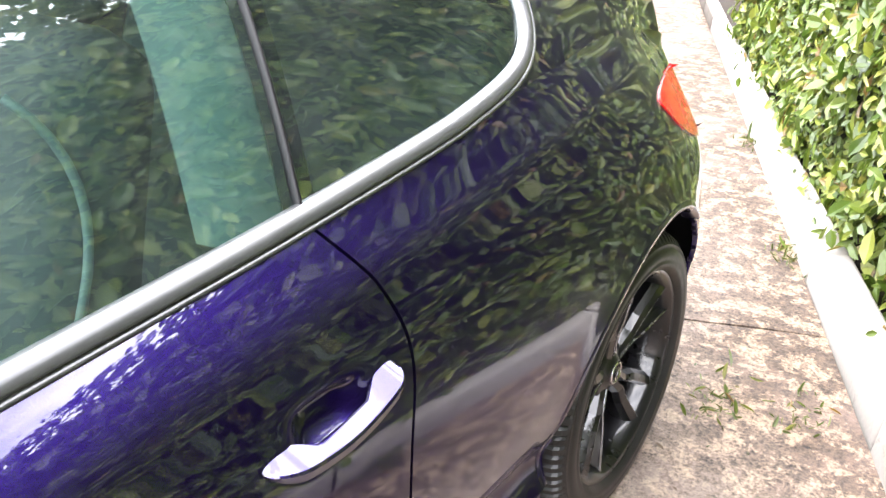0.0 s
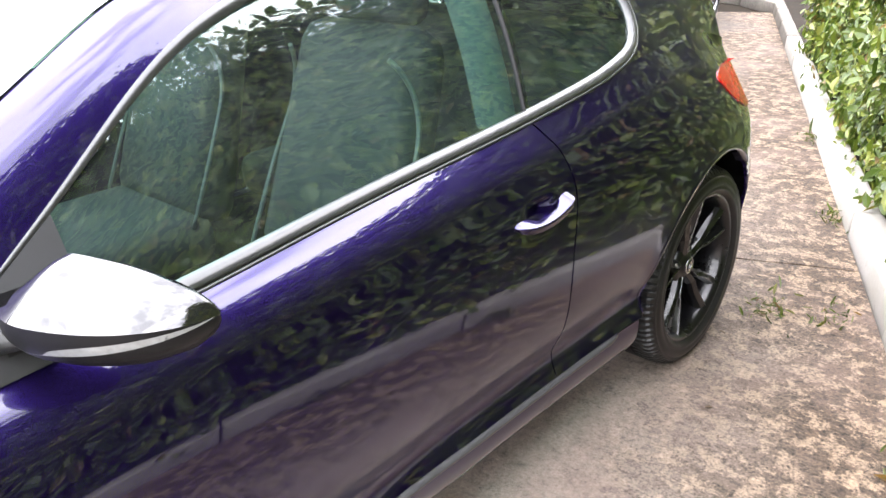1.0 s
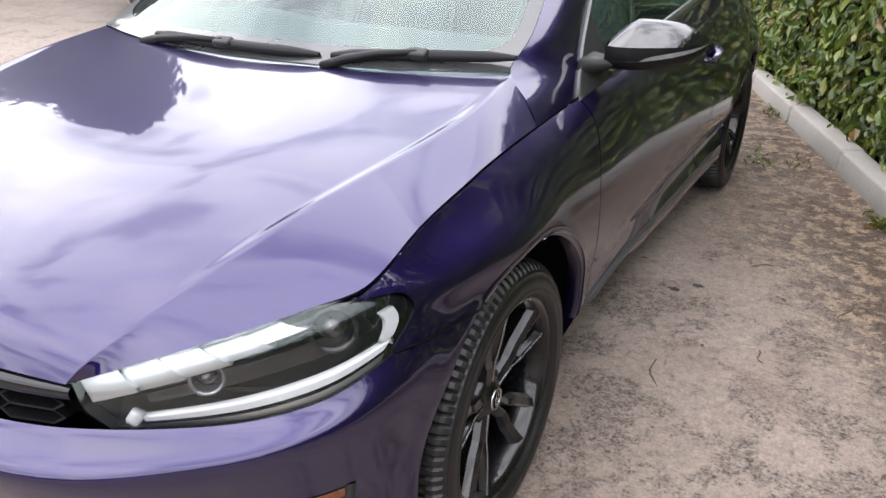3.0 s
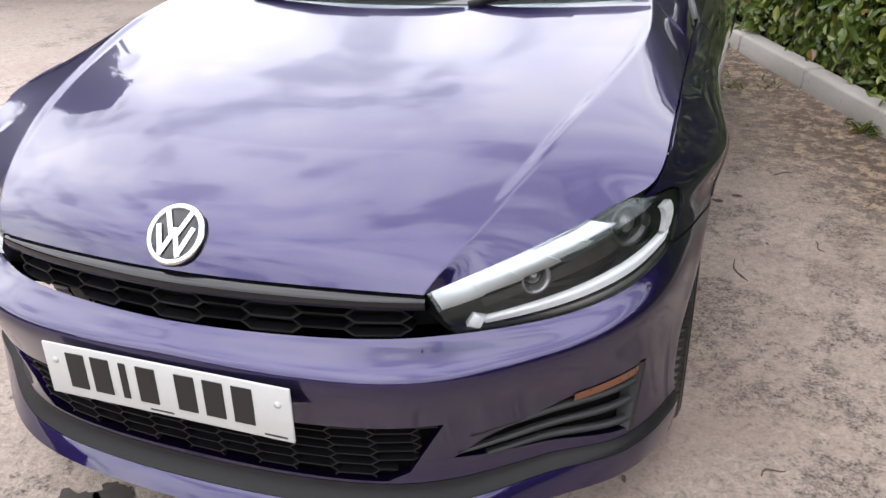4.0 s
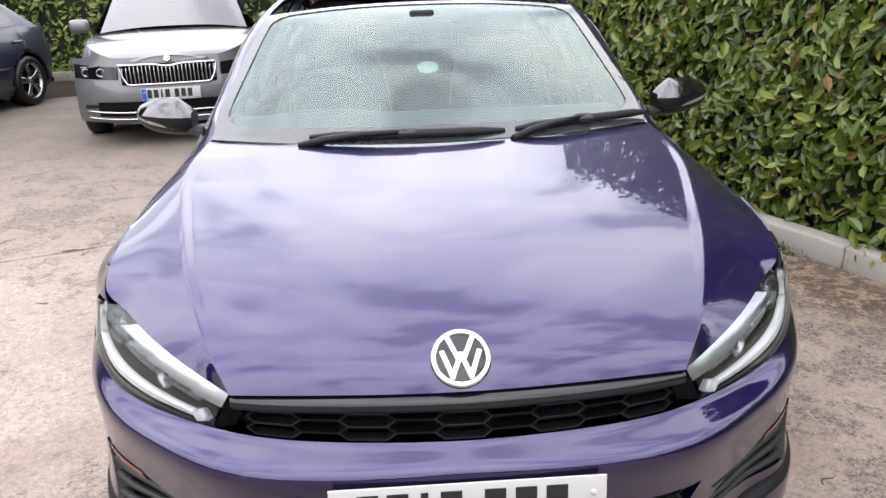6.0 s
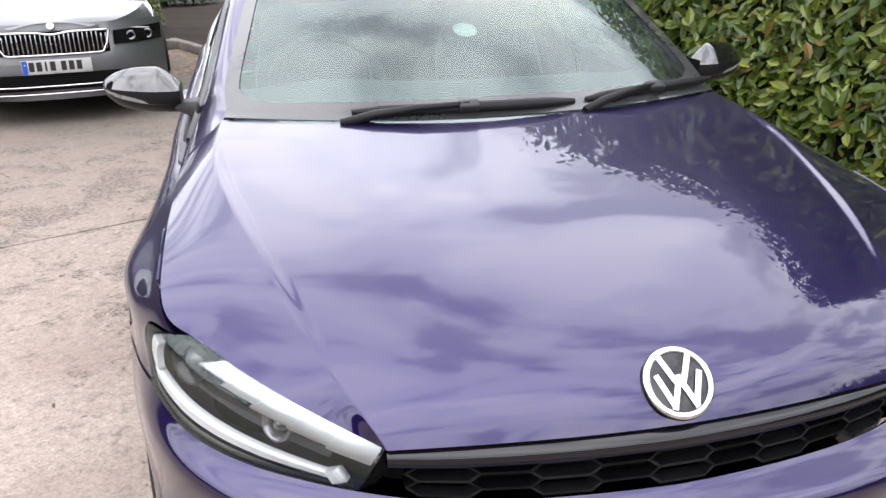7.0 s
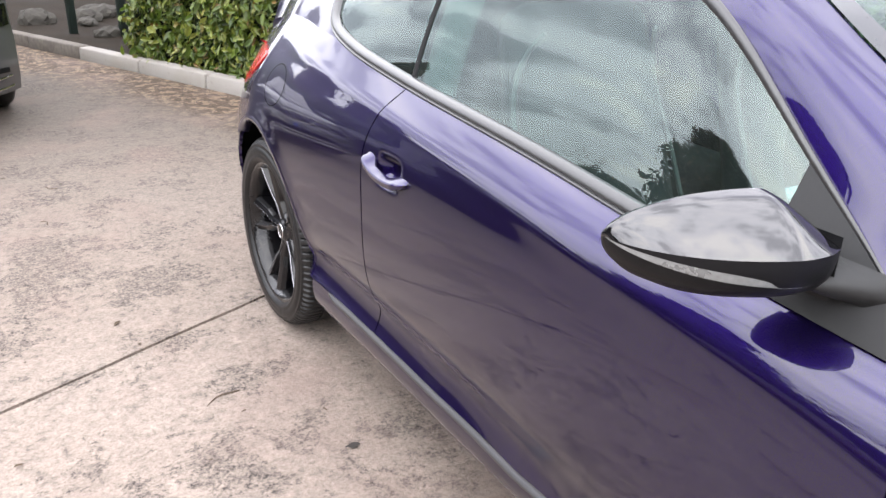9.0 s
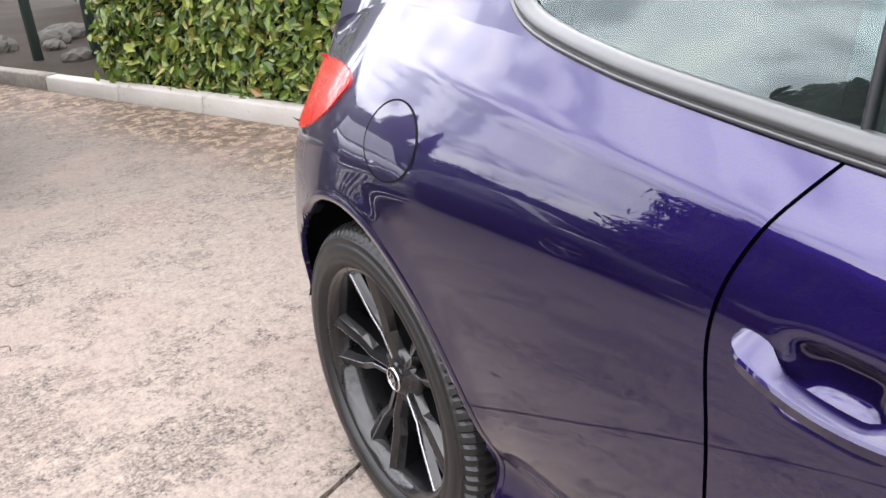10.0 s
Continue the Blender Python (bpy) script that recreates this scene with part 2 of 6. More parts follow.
def glass(name, tint, ior=1.7, dirt=0.06):
    """Thin window glass: tinted, with a mirror coat by angle."""
    n = Nodes(name)
    t = n.t
    t.nodes.remove(n.bsdf)
    f0 = ((ior - 1) / (ior + 1)) ** 2
    fw = t.nodes.new("ShaderNodeLayerWeight")
    fw.inputs["Blend"].default_value = 0.5
    gloss = n.math("MULTIPLY_ADD", n.math("POWER", fw.outputs["Facing"], 5.0), 1 - f0, f0)
    tr = t.nodes.new("ShaderNodeBsdfTransparent")
    tr.inputs[0].default_value = (*tint, 1)
    gl = t.nodes.new("ShaderNodeBsdfGlossy")
    gl.inputs["Roughness"].default_value = 0.0
    gl.inputs["Color"].default_value = (0.88, 1.0, 0.965, 1)
    df = t.nodes.new("ShaderNodeBsdfDiffuse")
    df.inputs[0].default_value = (0.6, 0.68, 0.66, 1)
    film = t.nodes.new("ShaderNodeMixShader")
    t.links.new(n.ramp(n.noise(9, 6, 0.7), (0.4, dirt * 0.3), (0.75, dirt)), film.inputs[0])
    t.links.new(tr.outputs[0], film.inputs[1])
    t.links.new(df.outputs[0], film.inputs[2])
    mx = t.nodes.new("ShaderNodeMixShader")
    t.links.new(gloss, mx.inputs[0])
    t.links.new(film.outputs[0], mx.inputs[1])
    t.links.new(gl.outputs[0], mx.inputs[2])
    t.links.new(mx.outputs[0], n.out.inputs[0])
    return n.mat


M = {}
M["purple"] = paint("purple_paint", (0.0078, 0.0021, 0.056), (0.0032, 0.0009, 0.026), 1.0, 0.36, 1.60, (0.30, 0.20, 0.75))
M["grey_paint"] = paint("grey_paint", (0.122, 0.125, 0.132), (0.0864, 0.0893, 0.095), 0.55, 0.42, 1.42)
M["blue_paint"] = paint("blue_paint", (0.00432, 0.00648, 0.0252), (0.00216, 0.0036, 0.013), 0.3, 0.42, 1.40)
M["maroon_paint"] = paint("maroon_paint", (0.036, 0.00576, 0.00864), (0.0216, 0.0036, 0.00576), 0.3)
M["gloss_black"] = simple("gloss_black", (0.0036, 0.0036, 0.00504), 0.3, Specular_IOR_Level=0.0, Coat_Weight=1.0, Coat_Roughness=0.03, Coat_IOR=1.46)
M["cap_black"] = simple("mirror_cap_black", (0.0036, 0.0036, 0.00432), 0.3, Specular_IOR_Level=0.0, Coat_Weight=1.0, Coat_Roughness=0.015, Coat_IOR=1.85)
M["satin_black"] = simple("satin_black", (0.00432, 0.00432, 0.00504), 0.42, bump=0.05, scale=300, Specular_IOR_Level=0.2)
M["plastic"] = simple("grained_black_plastic", (0.0115, 0.0119, 0.0122), 0.5, bump=0.25, scale=900)
M["rubber"] = simple("tyre_rubber", (0.0045, 0.0045, 0.0048), 0.42, grain=0.35, scale=45, bump=0.12, Specular_IOR_Level=0.4)
M["trim"] = simple("window_trim", (0.0252, 0.0259, 0.0266), 0.35, scale=200, Coat_Weight=1.0, Coat_Roughness=0.22, Coat_IOR=1.40)
M["chrome"] = simple("chrome", (0.576, 0.576, 0.59), 0.08, 1.0, grain=0.05)
M["silver"] = simple("satin_silver", (0.302, 0.31, 0.324), 0.25, 1.0, grain=0.08)
M["rim"] = simple("black_alloy", (0.00288, 0.00288, 0.0036), 0.3, 0.0, Specular_IOR_Level=0.2, Coat_Weight=1.0, Coat_Roughness=0.05, Coat_IOR=1.36)
M["machined"] = simple("alloy_edge", (0.216, 0.216, 0.23), 0.25, 0.9, grain=0.1)
M["splitter"] = simple("splitter_plastic", (0.0045, 0.0045, 0.0050), 0.5, grain=0.5, scale=30, bump=0.2, Specular_IOR_Level=0.2)
M["ledge"] = simple("sill_plastic", (0.045, 0.045, 0.047), 0.5, scale=400, bump=0.1)
M["red_lens"] = simple("red_lens", (0.36, 0.0072, 0.00576), 0.25, grain=0.1, Coat_Weight=0.35, Coat_Roughness=0.02)
M["amber"] = simple("amber_lens", (0.11, 0.034, 0.012), 0.3, Coat_Weight=0.5)
M["white_plate"] = simple("white_plate", (0.317, 0.317, 0.31), 0.4, grain=0.03)
M["ink"] = simple("black_ink", (0.00864, 0.00864, 0.00864), 0.4)
M["blue_ink"] = simple("blue_ink", (0.0144, 0.0576, 0.324), 0.4)
M["piping"] = simple("seat_piping", (0.0648, 0.0684, 0.0684), 0.6)
M["seat"] = simple("dark_seat_cloth", (0.0216, 0.0216, 0.0238), 0.85, scale=60)
M["dash"] = simple("dashboard_vinyl", (0.018, 0.0187, 0.0202), 0.6, scale=60)
M["dark"] = simple("underseal", (0.002, 0.002, 0.002), 0.9, Specular_IOR_Level=0.1)
M["glass"] = glass("window_glass", (0.42, 0.66, 0.60), 1.86, 0.025)
M["screen"] = glass("windscreen_glass", (0.55, 0.70, 0.66), 1.80, 0.05)
M["lens"] = glass("clear_lens", (0.97, 0.98, 0.98), 1.5, 0.012)
M["pillar_trim"] = simple("pale_pillar_trim", (0.054, 0.059, 0.059), 0.7)
M["frit"] = simple("screen_frit", (0.00864, 0.00864, 0.00864), 0.3, Coat_Weight=1.0, Coat_Roughness=0.01, Coat_IOR=1.55)
M["border"] = simple("printed_border", (0.0216, 0.0223, 0.023), 0.3, Specular_IOR_Level=0.2, Coat_Weight=1.0, Coat_Roughness=0.02, Coat_IOR=1.49)
M["paper"] = simple("paper", (0.259, 0.274, 0.252), 0.6)
M["lamp_silver"] = simple("lamp_silver", (0.36, 0.374, 0.389), 0.32, 1.0, grain=0.06)
M["strip"] = simple("indicator_strip", (0.216, 0.223, 0.223), 0.3, 0.4, grain=0.3, scale=90)
M["drl"] = simple("light_guide", (0.346, 0.353, 0.36), 0.25, grain=0.04, Coat_Weight=1.0)
M["disc"] = simple("brake_steel", (0.15, 0.146, 0.142), 0.4, 0.9, grain=0.3, scale=20)

# ---------------------------------------------------------------- the purple coupe
# Metres; the front axle at y = 0, the nose towards -y, x = 0 on the centre line, the ground at z = 0.
WHEELBASE, ARCH, HUB = 2.578, 0.388, 0.325
ARCH_AT = (.012, 2.560)                      # the wheel arches' middles, over y
PLAN = [(0, -.868), (.25, -.856), (.47, -.80), (.655, -.668), (.785, -.538), (.853, -.40), (.886, -.2), (.900, 0), (.893, .4), (.884, .9),
        (.886, 1.4), (.895, 1.9), (.907, 2.3), (.907, 2.6), (.872, 2.90), (.775, 3.10), (.57, 3.24), (.3, 3.30), (0, 3.316)]
pl = np.array(PLAN)
ARC = np.concatenate([[0], np.cumsum(np.linalg.norm(np.diff(pl, axis=0), axis=1))])
plan = spline(np.concatenate([-ARC[3:0:-1], ARC, 2 * ARC[-1] - ARC[-2:-5:-1]]),
              np.concatenate([pl[3:0:-1] * (-1, 1), pl, pl[-2:-5:-1] * (-1, 1)]))
QK = (0, .06, .13, .26, .38, .53, .68)
# seven lines along the body: station, height, inset from the plan
LEVELS = (
    ((0, .222, -.012), (3, .224, -.008), (4, .218, -.012), (5, .220, -.008), (6, .214, .03), (9, .19, .11), (12, .20, .10), (15, .24, .07), (18, .24, .05)),
    ((0, .256, .012), (2, .258, .012), (3, .272, .010), (4, .276, -.012), (5, .280, -.010), (6, .280, .012), (7, .27, .05), (9, .265, .06), (12, .27, .05), (14, .30, .03), (18, .32, .02)),
    ((0, .294, .036), (3, .300, .032), (4, .302, .002), (5, .312, .000), (6, .328, .012), (7, .34, .03), (8, .34, .028), (9, .345, .034), (10, .348, .053), (11, .350, .053), (12, .36, .046), (14, .40, .012), (18, .42, .01)),
    ((0, .45, .016), (3, .45, .016), (5, .45, .010), (7, .47, .008), (8, .455, .012), (9, .435, .020), (10, .432, .030), (11, .432, .031), (12, .45, .022), (13, .49, .008), (15, .52, 0), (18, .52, 0)),
    ((0, .556, .000), (3, .548, .002), (5, .57, .004), (7, .59, 0), (9, .535, .001), (12, .560, 0), (15, .62, .01), (18, .62, .01)),
    ((0, .598, .050), (2, .592, .070), (3, .588, .055), (4, .612, .036), (5, .662, .026), (6, .730, .026), (7, .757, .024), (8, .790, .026), (9, .812, .016),
     (11, .822, .014), (12, .815, .014), (13, .800, .024), (14, .775, .046), (15, .74, .03), (18, .72, .03)),
    ((0, .69, .075), (2, .677, .08), (3, .702, .088), (4, .735, .082), (5, .790, .072), (6, .848, .095), (7, .868, .108), (8, .886, .104),
     (9, .915, .10), (10, .95, .10), (11, .985, .105), (12, 1.03, .14), (13, 1.03, .175), (14, .985, .185), (15, .93, .13), (16, .93, .10), (18, .93, .08)),
)
LEVZ = [gentle(ARC[[int(a) for a, *_ in l]], [b for _, b, _ in l]) for l in LEVELS]
LEVI = [gentle(ARC[[int(a) for a, *_ in l]], [c for *_, c in l]) for l in LEVELS]


def belt(s, q):
    """The body's side all round: s along the plan from the nose, q up (0 to 0.68)."""
    s, q = np.broadcast_arrays(np.asarray(s, float), np.asarray(q, float))
    p = plan(s)
    t = plan(s + .004) - plan(s - .004)
    n = np.stack([t[..., 1], -t[..., 0]], -1)
    n /= np.linalg.norm(n, axis=-1)[..., None]
    zi = np.stack([np.stack([z(s), i(s)], -1) for z, i in zip(LEVZ, LEVI)], 0)
    # a spline across the seven lines, with the same knots everywhere
    k = len(QK)
    m = spline(QK, np.eye(k))(q)
    both = np.einsum("...k,k...c->...c", m, zi)
    xy = p - n * both[..., 1:2]
    return np.concatenate([xy, both[..., :1]], -1)


_s = np.linspace(ARC[4], ARC[15] + .06, 900)
_q = np.linspace(0, .68, 260)
_tab = belt(_s[:, None], _q[None])


def side(yz):
    """Points of the body's left side over (y, z), with the flared wheel arches."""
    y, z = yz[..., 0].ravel(), yz[..., 1].ravel()
    x = np.zeros(len(y))
    s = np.interp(y, _tab[:, 150, 1], np.arange(len(_s)))
    for _ in range(3):
        i = np.clip(s.astype(int), 0, len(_s) - 2)
        f = (s - i)[:, None]
        col = _tab[i] * (1 - f[..., None]) + _tab[i + 1] * f[..., None]
        j = np.clip(np.array([np.searchsorted(c, a) for c, a in zip(col[..., 2], z)]) - 1, 0, len(_q) - 2)
        r = np.arange(len(y))
        za, zb = col[r, j, 2], col[r, j + 1, 2]
        g = np.clip((z - za) / (zb - za + 1e-9), -2, 2)
        yy = col[r, j, 1] * (1 - g) + col[r, j + 1, 1] * g
        x = col[r, j, 0] * (1 - g) + col[r, j + 1, 0] * g
        s = np.clip(s + (y - yy) / ((_tab[-1, 150, 1] - _tab[0, 150, 1]) / len(_s)) * 0.9, 0, len(_s) - 1.001)
    x = x + .029 * np.exp(-((y + .12) / .23) ** 2 - ((z - .752) / .047) ** 2)      # the front wing's swell
    crest = np.interp(y, [.5, 1.05, 1.2, 1.5, 1.9, 2.4, 2.7], [.812, .850, .866, .890, .922, .960, .968])
    wide = np.interp(y, [.5, 1.5, 2.0, 2.2], [.030, .026, .018, .016])
    x = x + np.interp(y, [1.4, 2.0], [.0050, .0036]) * np.exp(-((z - crest) / wide) ** 2) * np.clip((y - .50) / .45, 0, 1) * np.clip((2.72 - y) / .35, 0, 1)      # shoulder line
    fold = np.interp(y, [.95, 1.15, 1.45, 2.3], [.345, .385, .404, .404])      # the skirt flares out below this line
    flare = .008 * np.logaddexp(0, (fold - np.maximum(z, .338)) / .008)
    x = x + .44 * flare * np.clip((y - .70) / .45, 0, 1)
    for yw in ARCH_AT:
        d = np.hypot(y - yw, z - .33)
        x = x + .006 * np.exp(-((d - ARCH) / .035) ** 2) * np.clip((z - .25) / .15, 0, 1)
    return np.stack([x, y, z], -1).reshape(*yz.shape[:-1], 3)


def arc(yw, a0, a1, r=ARCH, n=40):
    a = np.radians(np.linspace(a0, a1, n))
    return [(yw + r * math.cos(k), .33 + r * math.sin(k)) for k in a]


BELTZ = gentle([.47, .516, .946, 1.27, 1.48, 1.75, 1.95, 2.25, 2.6, 2.9, 3.1], [.884, .886, .912, .938, .953, .972, .992, 1.022, 1.03, .985, .93])
RAIL = spline([.512, .615, .766, .978, 1.25, 1.6, 2.0, 2.4, 2.75, 3.0],
              [(.792, .887), (.756, .965), (.716, 1.068), (.664, 1.215), (.608, 1.306), (.577, 1.352), (.565, 1.345), (.575, 1.28), (.60, 1.19), (.62, 1.10)])
EAVE = curve([(.792, .264, .879), (.748, .299, .927), (.686, .345, .970), (.680, .42, 1.006), (.676, .50, 1.045), (.650, .635, 1.117), (.612, .82, 1.215), (.572, 1.01, 1.305), (.54, 1.3, 1.36),
              (.525, 1.6, 1.385), (.52, 2.0, 1.375), (.53, 2.4, 1.315), (.55, 2.75, 1.215), (.57, 3.0, 1.12)])
DOOR_F = curve([(.492, .338), (.480, .45), (.476, .65), (.494, .79), (.516, .886)])
JOINT = (-.400, .664)
SHUT = curve([(.514, .886), (.262, .878), (.04, .867), (-.1, .852), (-.27, .826), (-.36, .795), (-.432, .760)])      # bonnet line, over (y, z)
LAMP_END = curve([JOINT, (-.366, .690), (-.338, .722), (-.344, .748), (-.385, .760), (-.432, .760)])      # rounded back of the headlamp, over (y, z)
LAMP_TOP = curve([(.454, -.729, .677), (.56, -.648, .711), (.66, -.545, .738), (.746, -.432, .762)])
DOOR_R = curve([(1.774, .338), (1.780, .45), (1.788, .70), (1.806, .815), (1.787, .90), (1.745, .973)])


_fy = np.linspace(.47, 3.02, 16)
_foot = spline(_fy, side(np.stack([_fy, BELTZ(_fy)], -1)))


def house(y, w):
    """The side of the cabin: w from the belt line (0) to the roof rail (1)."""
    y, w = np.broadcast_arrays(np.asarray(y, float), np.asarray(w, float))
    lo = _foot(y)
    hi = RAIL(y)
    hi = np.stack([hi[..., 0], y, hi[..., 1]], -1)
    p = lo * (1 - w[..., None]) + hi * w[..., None]
    p[..., 0] += .020 * np.sin(np.pi * w) * np.clip((hi[..., 2] - lo[..., 2]) / .37, 0, 1) ** 2
    return p


def both_sides(name, make, material, parent, label=""):
    """A part and its mirror image."""
    a = part(name, make(), material, parent, label)
    b = part(name, flip_x(make()), material, parent, label)
    return a, b


def left(bm):
    return outward(bm, lambda c: Vector((1, 0, .2)))


def build_body(car):
    body = M["purple"]
    gap = .0025

    def fender():
        bottom = poly([(.492 - gap, .338), (.412, .338)] + arc(ARCH_AT[0], 1.2, 121.5))
        last = arc(ARCH_AT[0], 121.5, 121.5, n=1)[0]
        front = poly([last] + LAMP_END(np.linspace(0, .985, 24)).tolist() + [SHUT(np.array([1.0]))[0] - np.array([0, .003])])
        net = coons(bottom, lambda u: SHUT(u) - np.array([0, .003]), lambda v: DOOR_F(v) - np.array([gap, 0]), front, 96, 48)
        return flange(left(sheet(side(net))), .006)

    def door():
        bottom = poly([(.492 + gap, .338), (1.774 - gap, .338)])
        top = lambda u: np.stack([.518 + u * (1.745 - .518), BELTZ(.518 + u * (1.745 - .518)) + .002], -1)
        net = coons(bottom, top, lambda v: DOOR_F(v) + np.array([gap, 0]), lambda v: DOOR_R(v) - np.array([gap, 0]), 250, 130)
        p = side(net)
        p[..., 0] -= .032 * np.exp(-(((net[..., 0] - 1.676) / .044) ** 4 + ((net[..., 1] - .800) / .028) ** 4))
        return flange(left(sheet(p)))

    def quarter():
        bottom = poly([(1.774 + gap, .338), (2.16, .338)] + arc(ARCH_AT[1], 178.8, 47))
        top = lambda u: np.stack([1.745 + u * 1.335, BELTZ(1.745 + u * 1.335) + .002], -1)
        rear = curve([arc(ARCH_AT[1], 47, 47, n=1)[0], (2.95, .70), (3.06, .78), (3.08, BELTZ(3.08) + .002)])
        net = coons(bottom, top, lambda v: DOOR_R(v) + np.array([gap, 0]), rear, 110, 56)
        return flange(left(sheet(side(net))), .006)

    def sill():
        bottom = poly([(.44, .22), (2.15, .22)])
        top = poly([(.418, .335), (2.155, .335)])
        l, r = poly([(.44, .22), (.418, .335)]), poly([(2.15, .22), (2.155, .335)])
        return flange(left(sheet(side(coons(bottom, top, l, r, 60, 14)))), .05)

    def lip(k, a0, a1):
        def make():
            a = np.radians(np.linspace(a0, a1, 60))
            rows = []
            for r, d in ((ARCH + .012, .0008), (ARCH + .006, .0028), (ARCH - .003, .002), (ARCH - .010, -.012), (ARCH - .010, -.035)):
                p = side(np.stack([ARCH_AT[k] + r * np.cos(a), .33 + r * np.sin(a)], -1))
                p[:, 0] += d
                rows.append(p)
            return left(sheet(np.stack(rows, 1)))
        return make
    both_sides("arch_lip", lip(0, 2, 119), body, car)
    both_sides("arch_lip", lip(1, 50, 178), body, car)

    for make, name, lab in ((fender, "front_wing", ""), (quarter, "rear_quarter_panel", ""), (sill, "sill", "")):
        both_sides(name, make, body if name != "sill" else M["purple"], car, lab)
    doors = both_sides("door", door, body, car)

    def ledge():
        y = np.linspace(.46, 2.12, 60)
        base = side(np.stack([y, np.full(60, .34)], -1))[:, 0]
        f = np.clip(np.minimum(y - .46, 2.12 - y) / .10, .03, 1)
        rows = [np.stack([base - .012 + (a + .012) * f, y, .3365 + (z - .3365) * f], -1) for a, z in ((-.012, .3365), (.002, .335), (.009, .330), (.010, .322), (-.010, .304), (-.05, .285))]
        return left(sheet(np.stack(rows, 1)))
    both_sides("sill_ledge", ledge, M["ledge"], car, "satin dark grey sill ledge")

    # strips of dark metal behind the door gaps
    def gap_strip(line, z0=0.0):
        v = np.linspace(0, 1, 30)
        p = line(v)
        net = np.stack([p + np.array([-.03, 0]), p + np.array([.03, 0])], 1)
        q = side(net)
        q[..., 0] -= .014
        return left(sheet(q))
    def wing_seam():
        end = arc(ARCH_AT[0], 121.5, 121.5, n=1)[0]
        p = poly([JOINT, end])(np.linspace(0.02, 1, 24))
        q = side(np.stack([p - np.array([0, .0018]), p + np.array([0, .0018])], 1))
        q[..., 0] += .0012
        return left(sheet(q))
    both_sides("panel_gap", wing_seam, M["dark"], car)
    both_sides("door_seal", lambda: gap_strip(DOOR_F), M["dark"], car)
    both_sides("door_seal", lambda: gap_strip(DOOR_R), M["dark"], car)

    # bonnet
    u = np.linspace(0, 1, 81)
    cen = curve([(0, -.797, .692), (0, -.765, .742), (0, -.62, .812), (0, -.35, .880), (0, 0, .934), (0, .200, .963)])(u)
    mid = curve([(.26, -.775, .688), (.275, -.735, .742), (.30, -.60, .808), (.33, -.33, .880), (.36, 0, .930), (.38, .245, .967)])(u)
    cre = curve([(.452, -.737, .679), (.474, -.708, .711), (.512, -.64, .751), (.552, -.54, .793), (.602, -.38, .846), (.655, -.17, .888), (.692, 0, .917), (.704, .16, .942), (.688, .343, .969)])(u)
    k = np.linspace(0, 1, 400)
    shut = side(SHUT(np.linspace(.98, k[np.argmin(np.abs(SHUT(k)[:, 0] - .258))], 40))) + np.array([-.001, 0, .003])
    edge_line = poly(np.concatenate([LAMP_TOP(np.linspace(0, .97, 30)), shut]))
    # the crease and the edge paired by their way along the car
    ke = np.linspace(0, 1, 600)
    ye = np.maximum.accumulate(edge_line(ke)[:, 1])
    edg = edge_line(np.interp(-.729 + (cre[:, 1] - cre[0, 1]) / (cre[-1, 1] - cre[0, 1]) * (ye[-1] + .729), ye, ke))
    fla = cre * .5 + edg * .5 + np.array([.35, -.1, 1.0]) * (.0012 + .001 * np.clip(u / .3, 0, 1))[:, None]
    for _ in range(30):
        fla[1:-1] = fla[1:-1] * .5 + (fla[:-2] + fla[2:]) * .25
    for _ in range(3):
        edg[1:-1] = edg[1:-1] * .5 + (edg[:-2] + edg[2:]) * .25
    inner = spline([-1, -.5, 0, .5, 1], np.stack([cre * (-1, 1, 1), mid * (-1, 1, 1), cen, mid, cre]).reshape(5, -1))
    outer = spline([0, .5, 1], np.stack([cre, fla, edg]).reshape(3, -1))
    half = np.concatenate([np.linspace(0, .88, 24), np.linspace(.895, 1, 15)])
    way = np.concatenate([-half[:0:-1], half])
    va = inner(way).reshape(len(way), 81, 3)
    # a narrow trough just inside each crease
    off = (1 - np.abs(way))[:, None] * np.abs(cre[:, 0])[None]
    trough = np.where(off < .030, (1 - np.cos(np.pi * np.clip(off / .030, 0, 1))) / 2, np.clip((.26 - off) / .23, 0, 1))
    va[..., 2] -= .0056 * trough * (np.clip((cre[:, 1] + .62) / .25, 0, 1) * np.clip((.22 - cre[:, 1]) / .18, 0, 1))[None]
    vb = outer(np.linspace(0, 1, 21)).reshape(21, 81, 3)
    # ease the fold along the crease
    full = np.concatenate([(vb * (-1, 1, 1))[:0:-1], va, vb[1:]], 0)
    k = full.copy()
    k[1:-1] = full[1:-1] * .8 + (full[:-2] + full[2:]) * .1
    k[:, (0, -1)] = full[:, (0, -1)]
    full = k
    bm = outward(sheet(full), lambda c: Vector((0, 0, 1)))
    part("bonnet", flange(bm), body, car)

    build_front(car)

    # rear bumper, tailgate
    def tail(q0, q1, s_from):
        ss = np.linspace(s_from, ARC[-1], 50)
        return outward(sheet(belt(ss[:, None], np.linspace(q0, q1, 30)[None])), lambda c: Vector((c.x * .5, 1, 0)))
    for name, q0, q1, sf in (("rear_bumper", 0, .46, plan_s(2.80)), ("tailgate", .465, .68, plan_s(3.09))):
        bm = tail(q0, q1, sf)
        merge(bm, flip_x(tail(q0, q1, sf)))
        bmesh.ops.remove_doubles(bm, verts=bm.verts[:], dist=1e-5)
        bmesh.ops.delete(bm, geom=[f for f in bm.faces if math.hypot(f.calc_center_median().y - ARCH_AT[1], f.calc_center_median().z - .33) < ARCH], context="FACES")
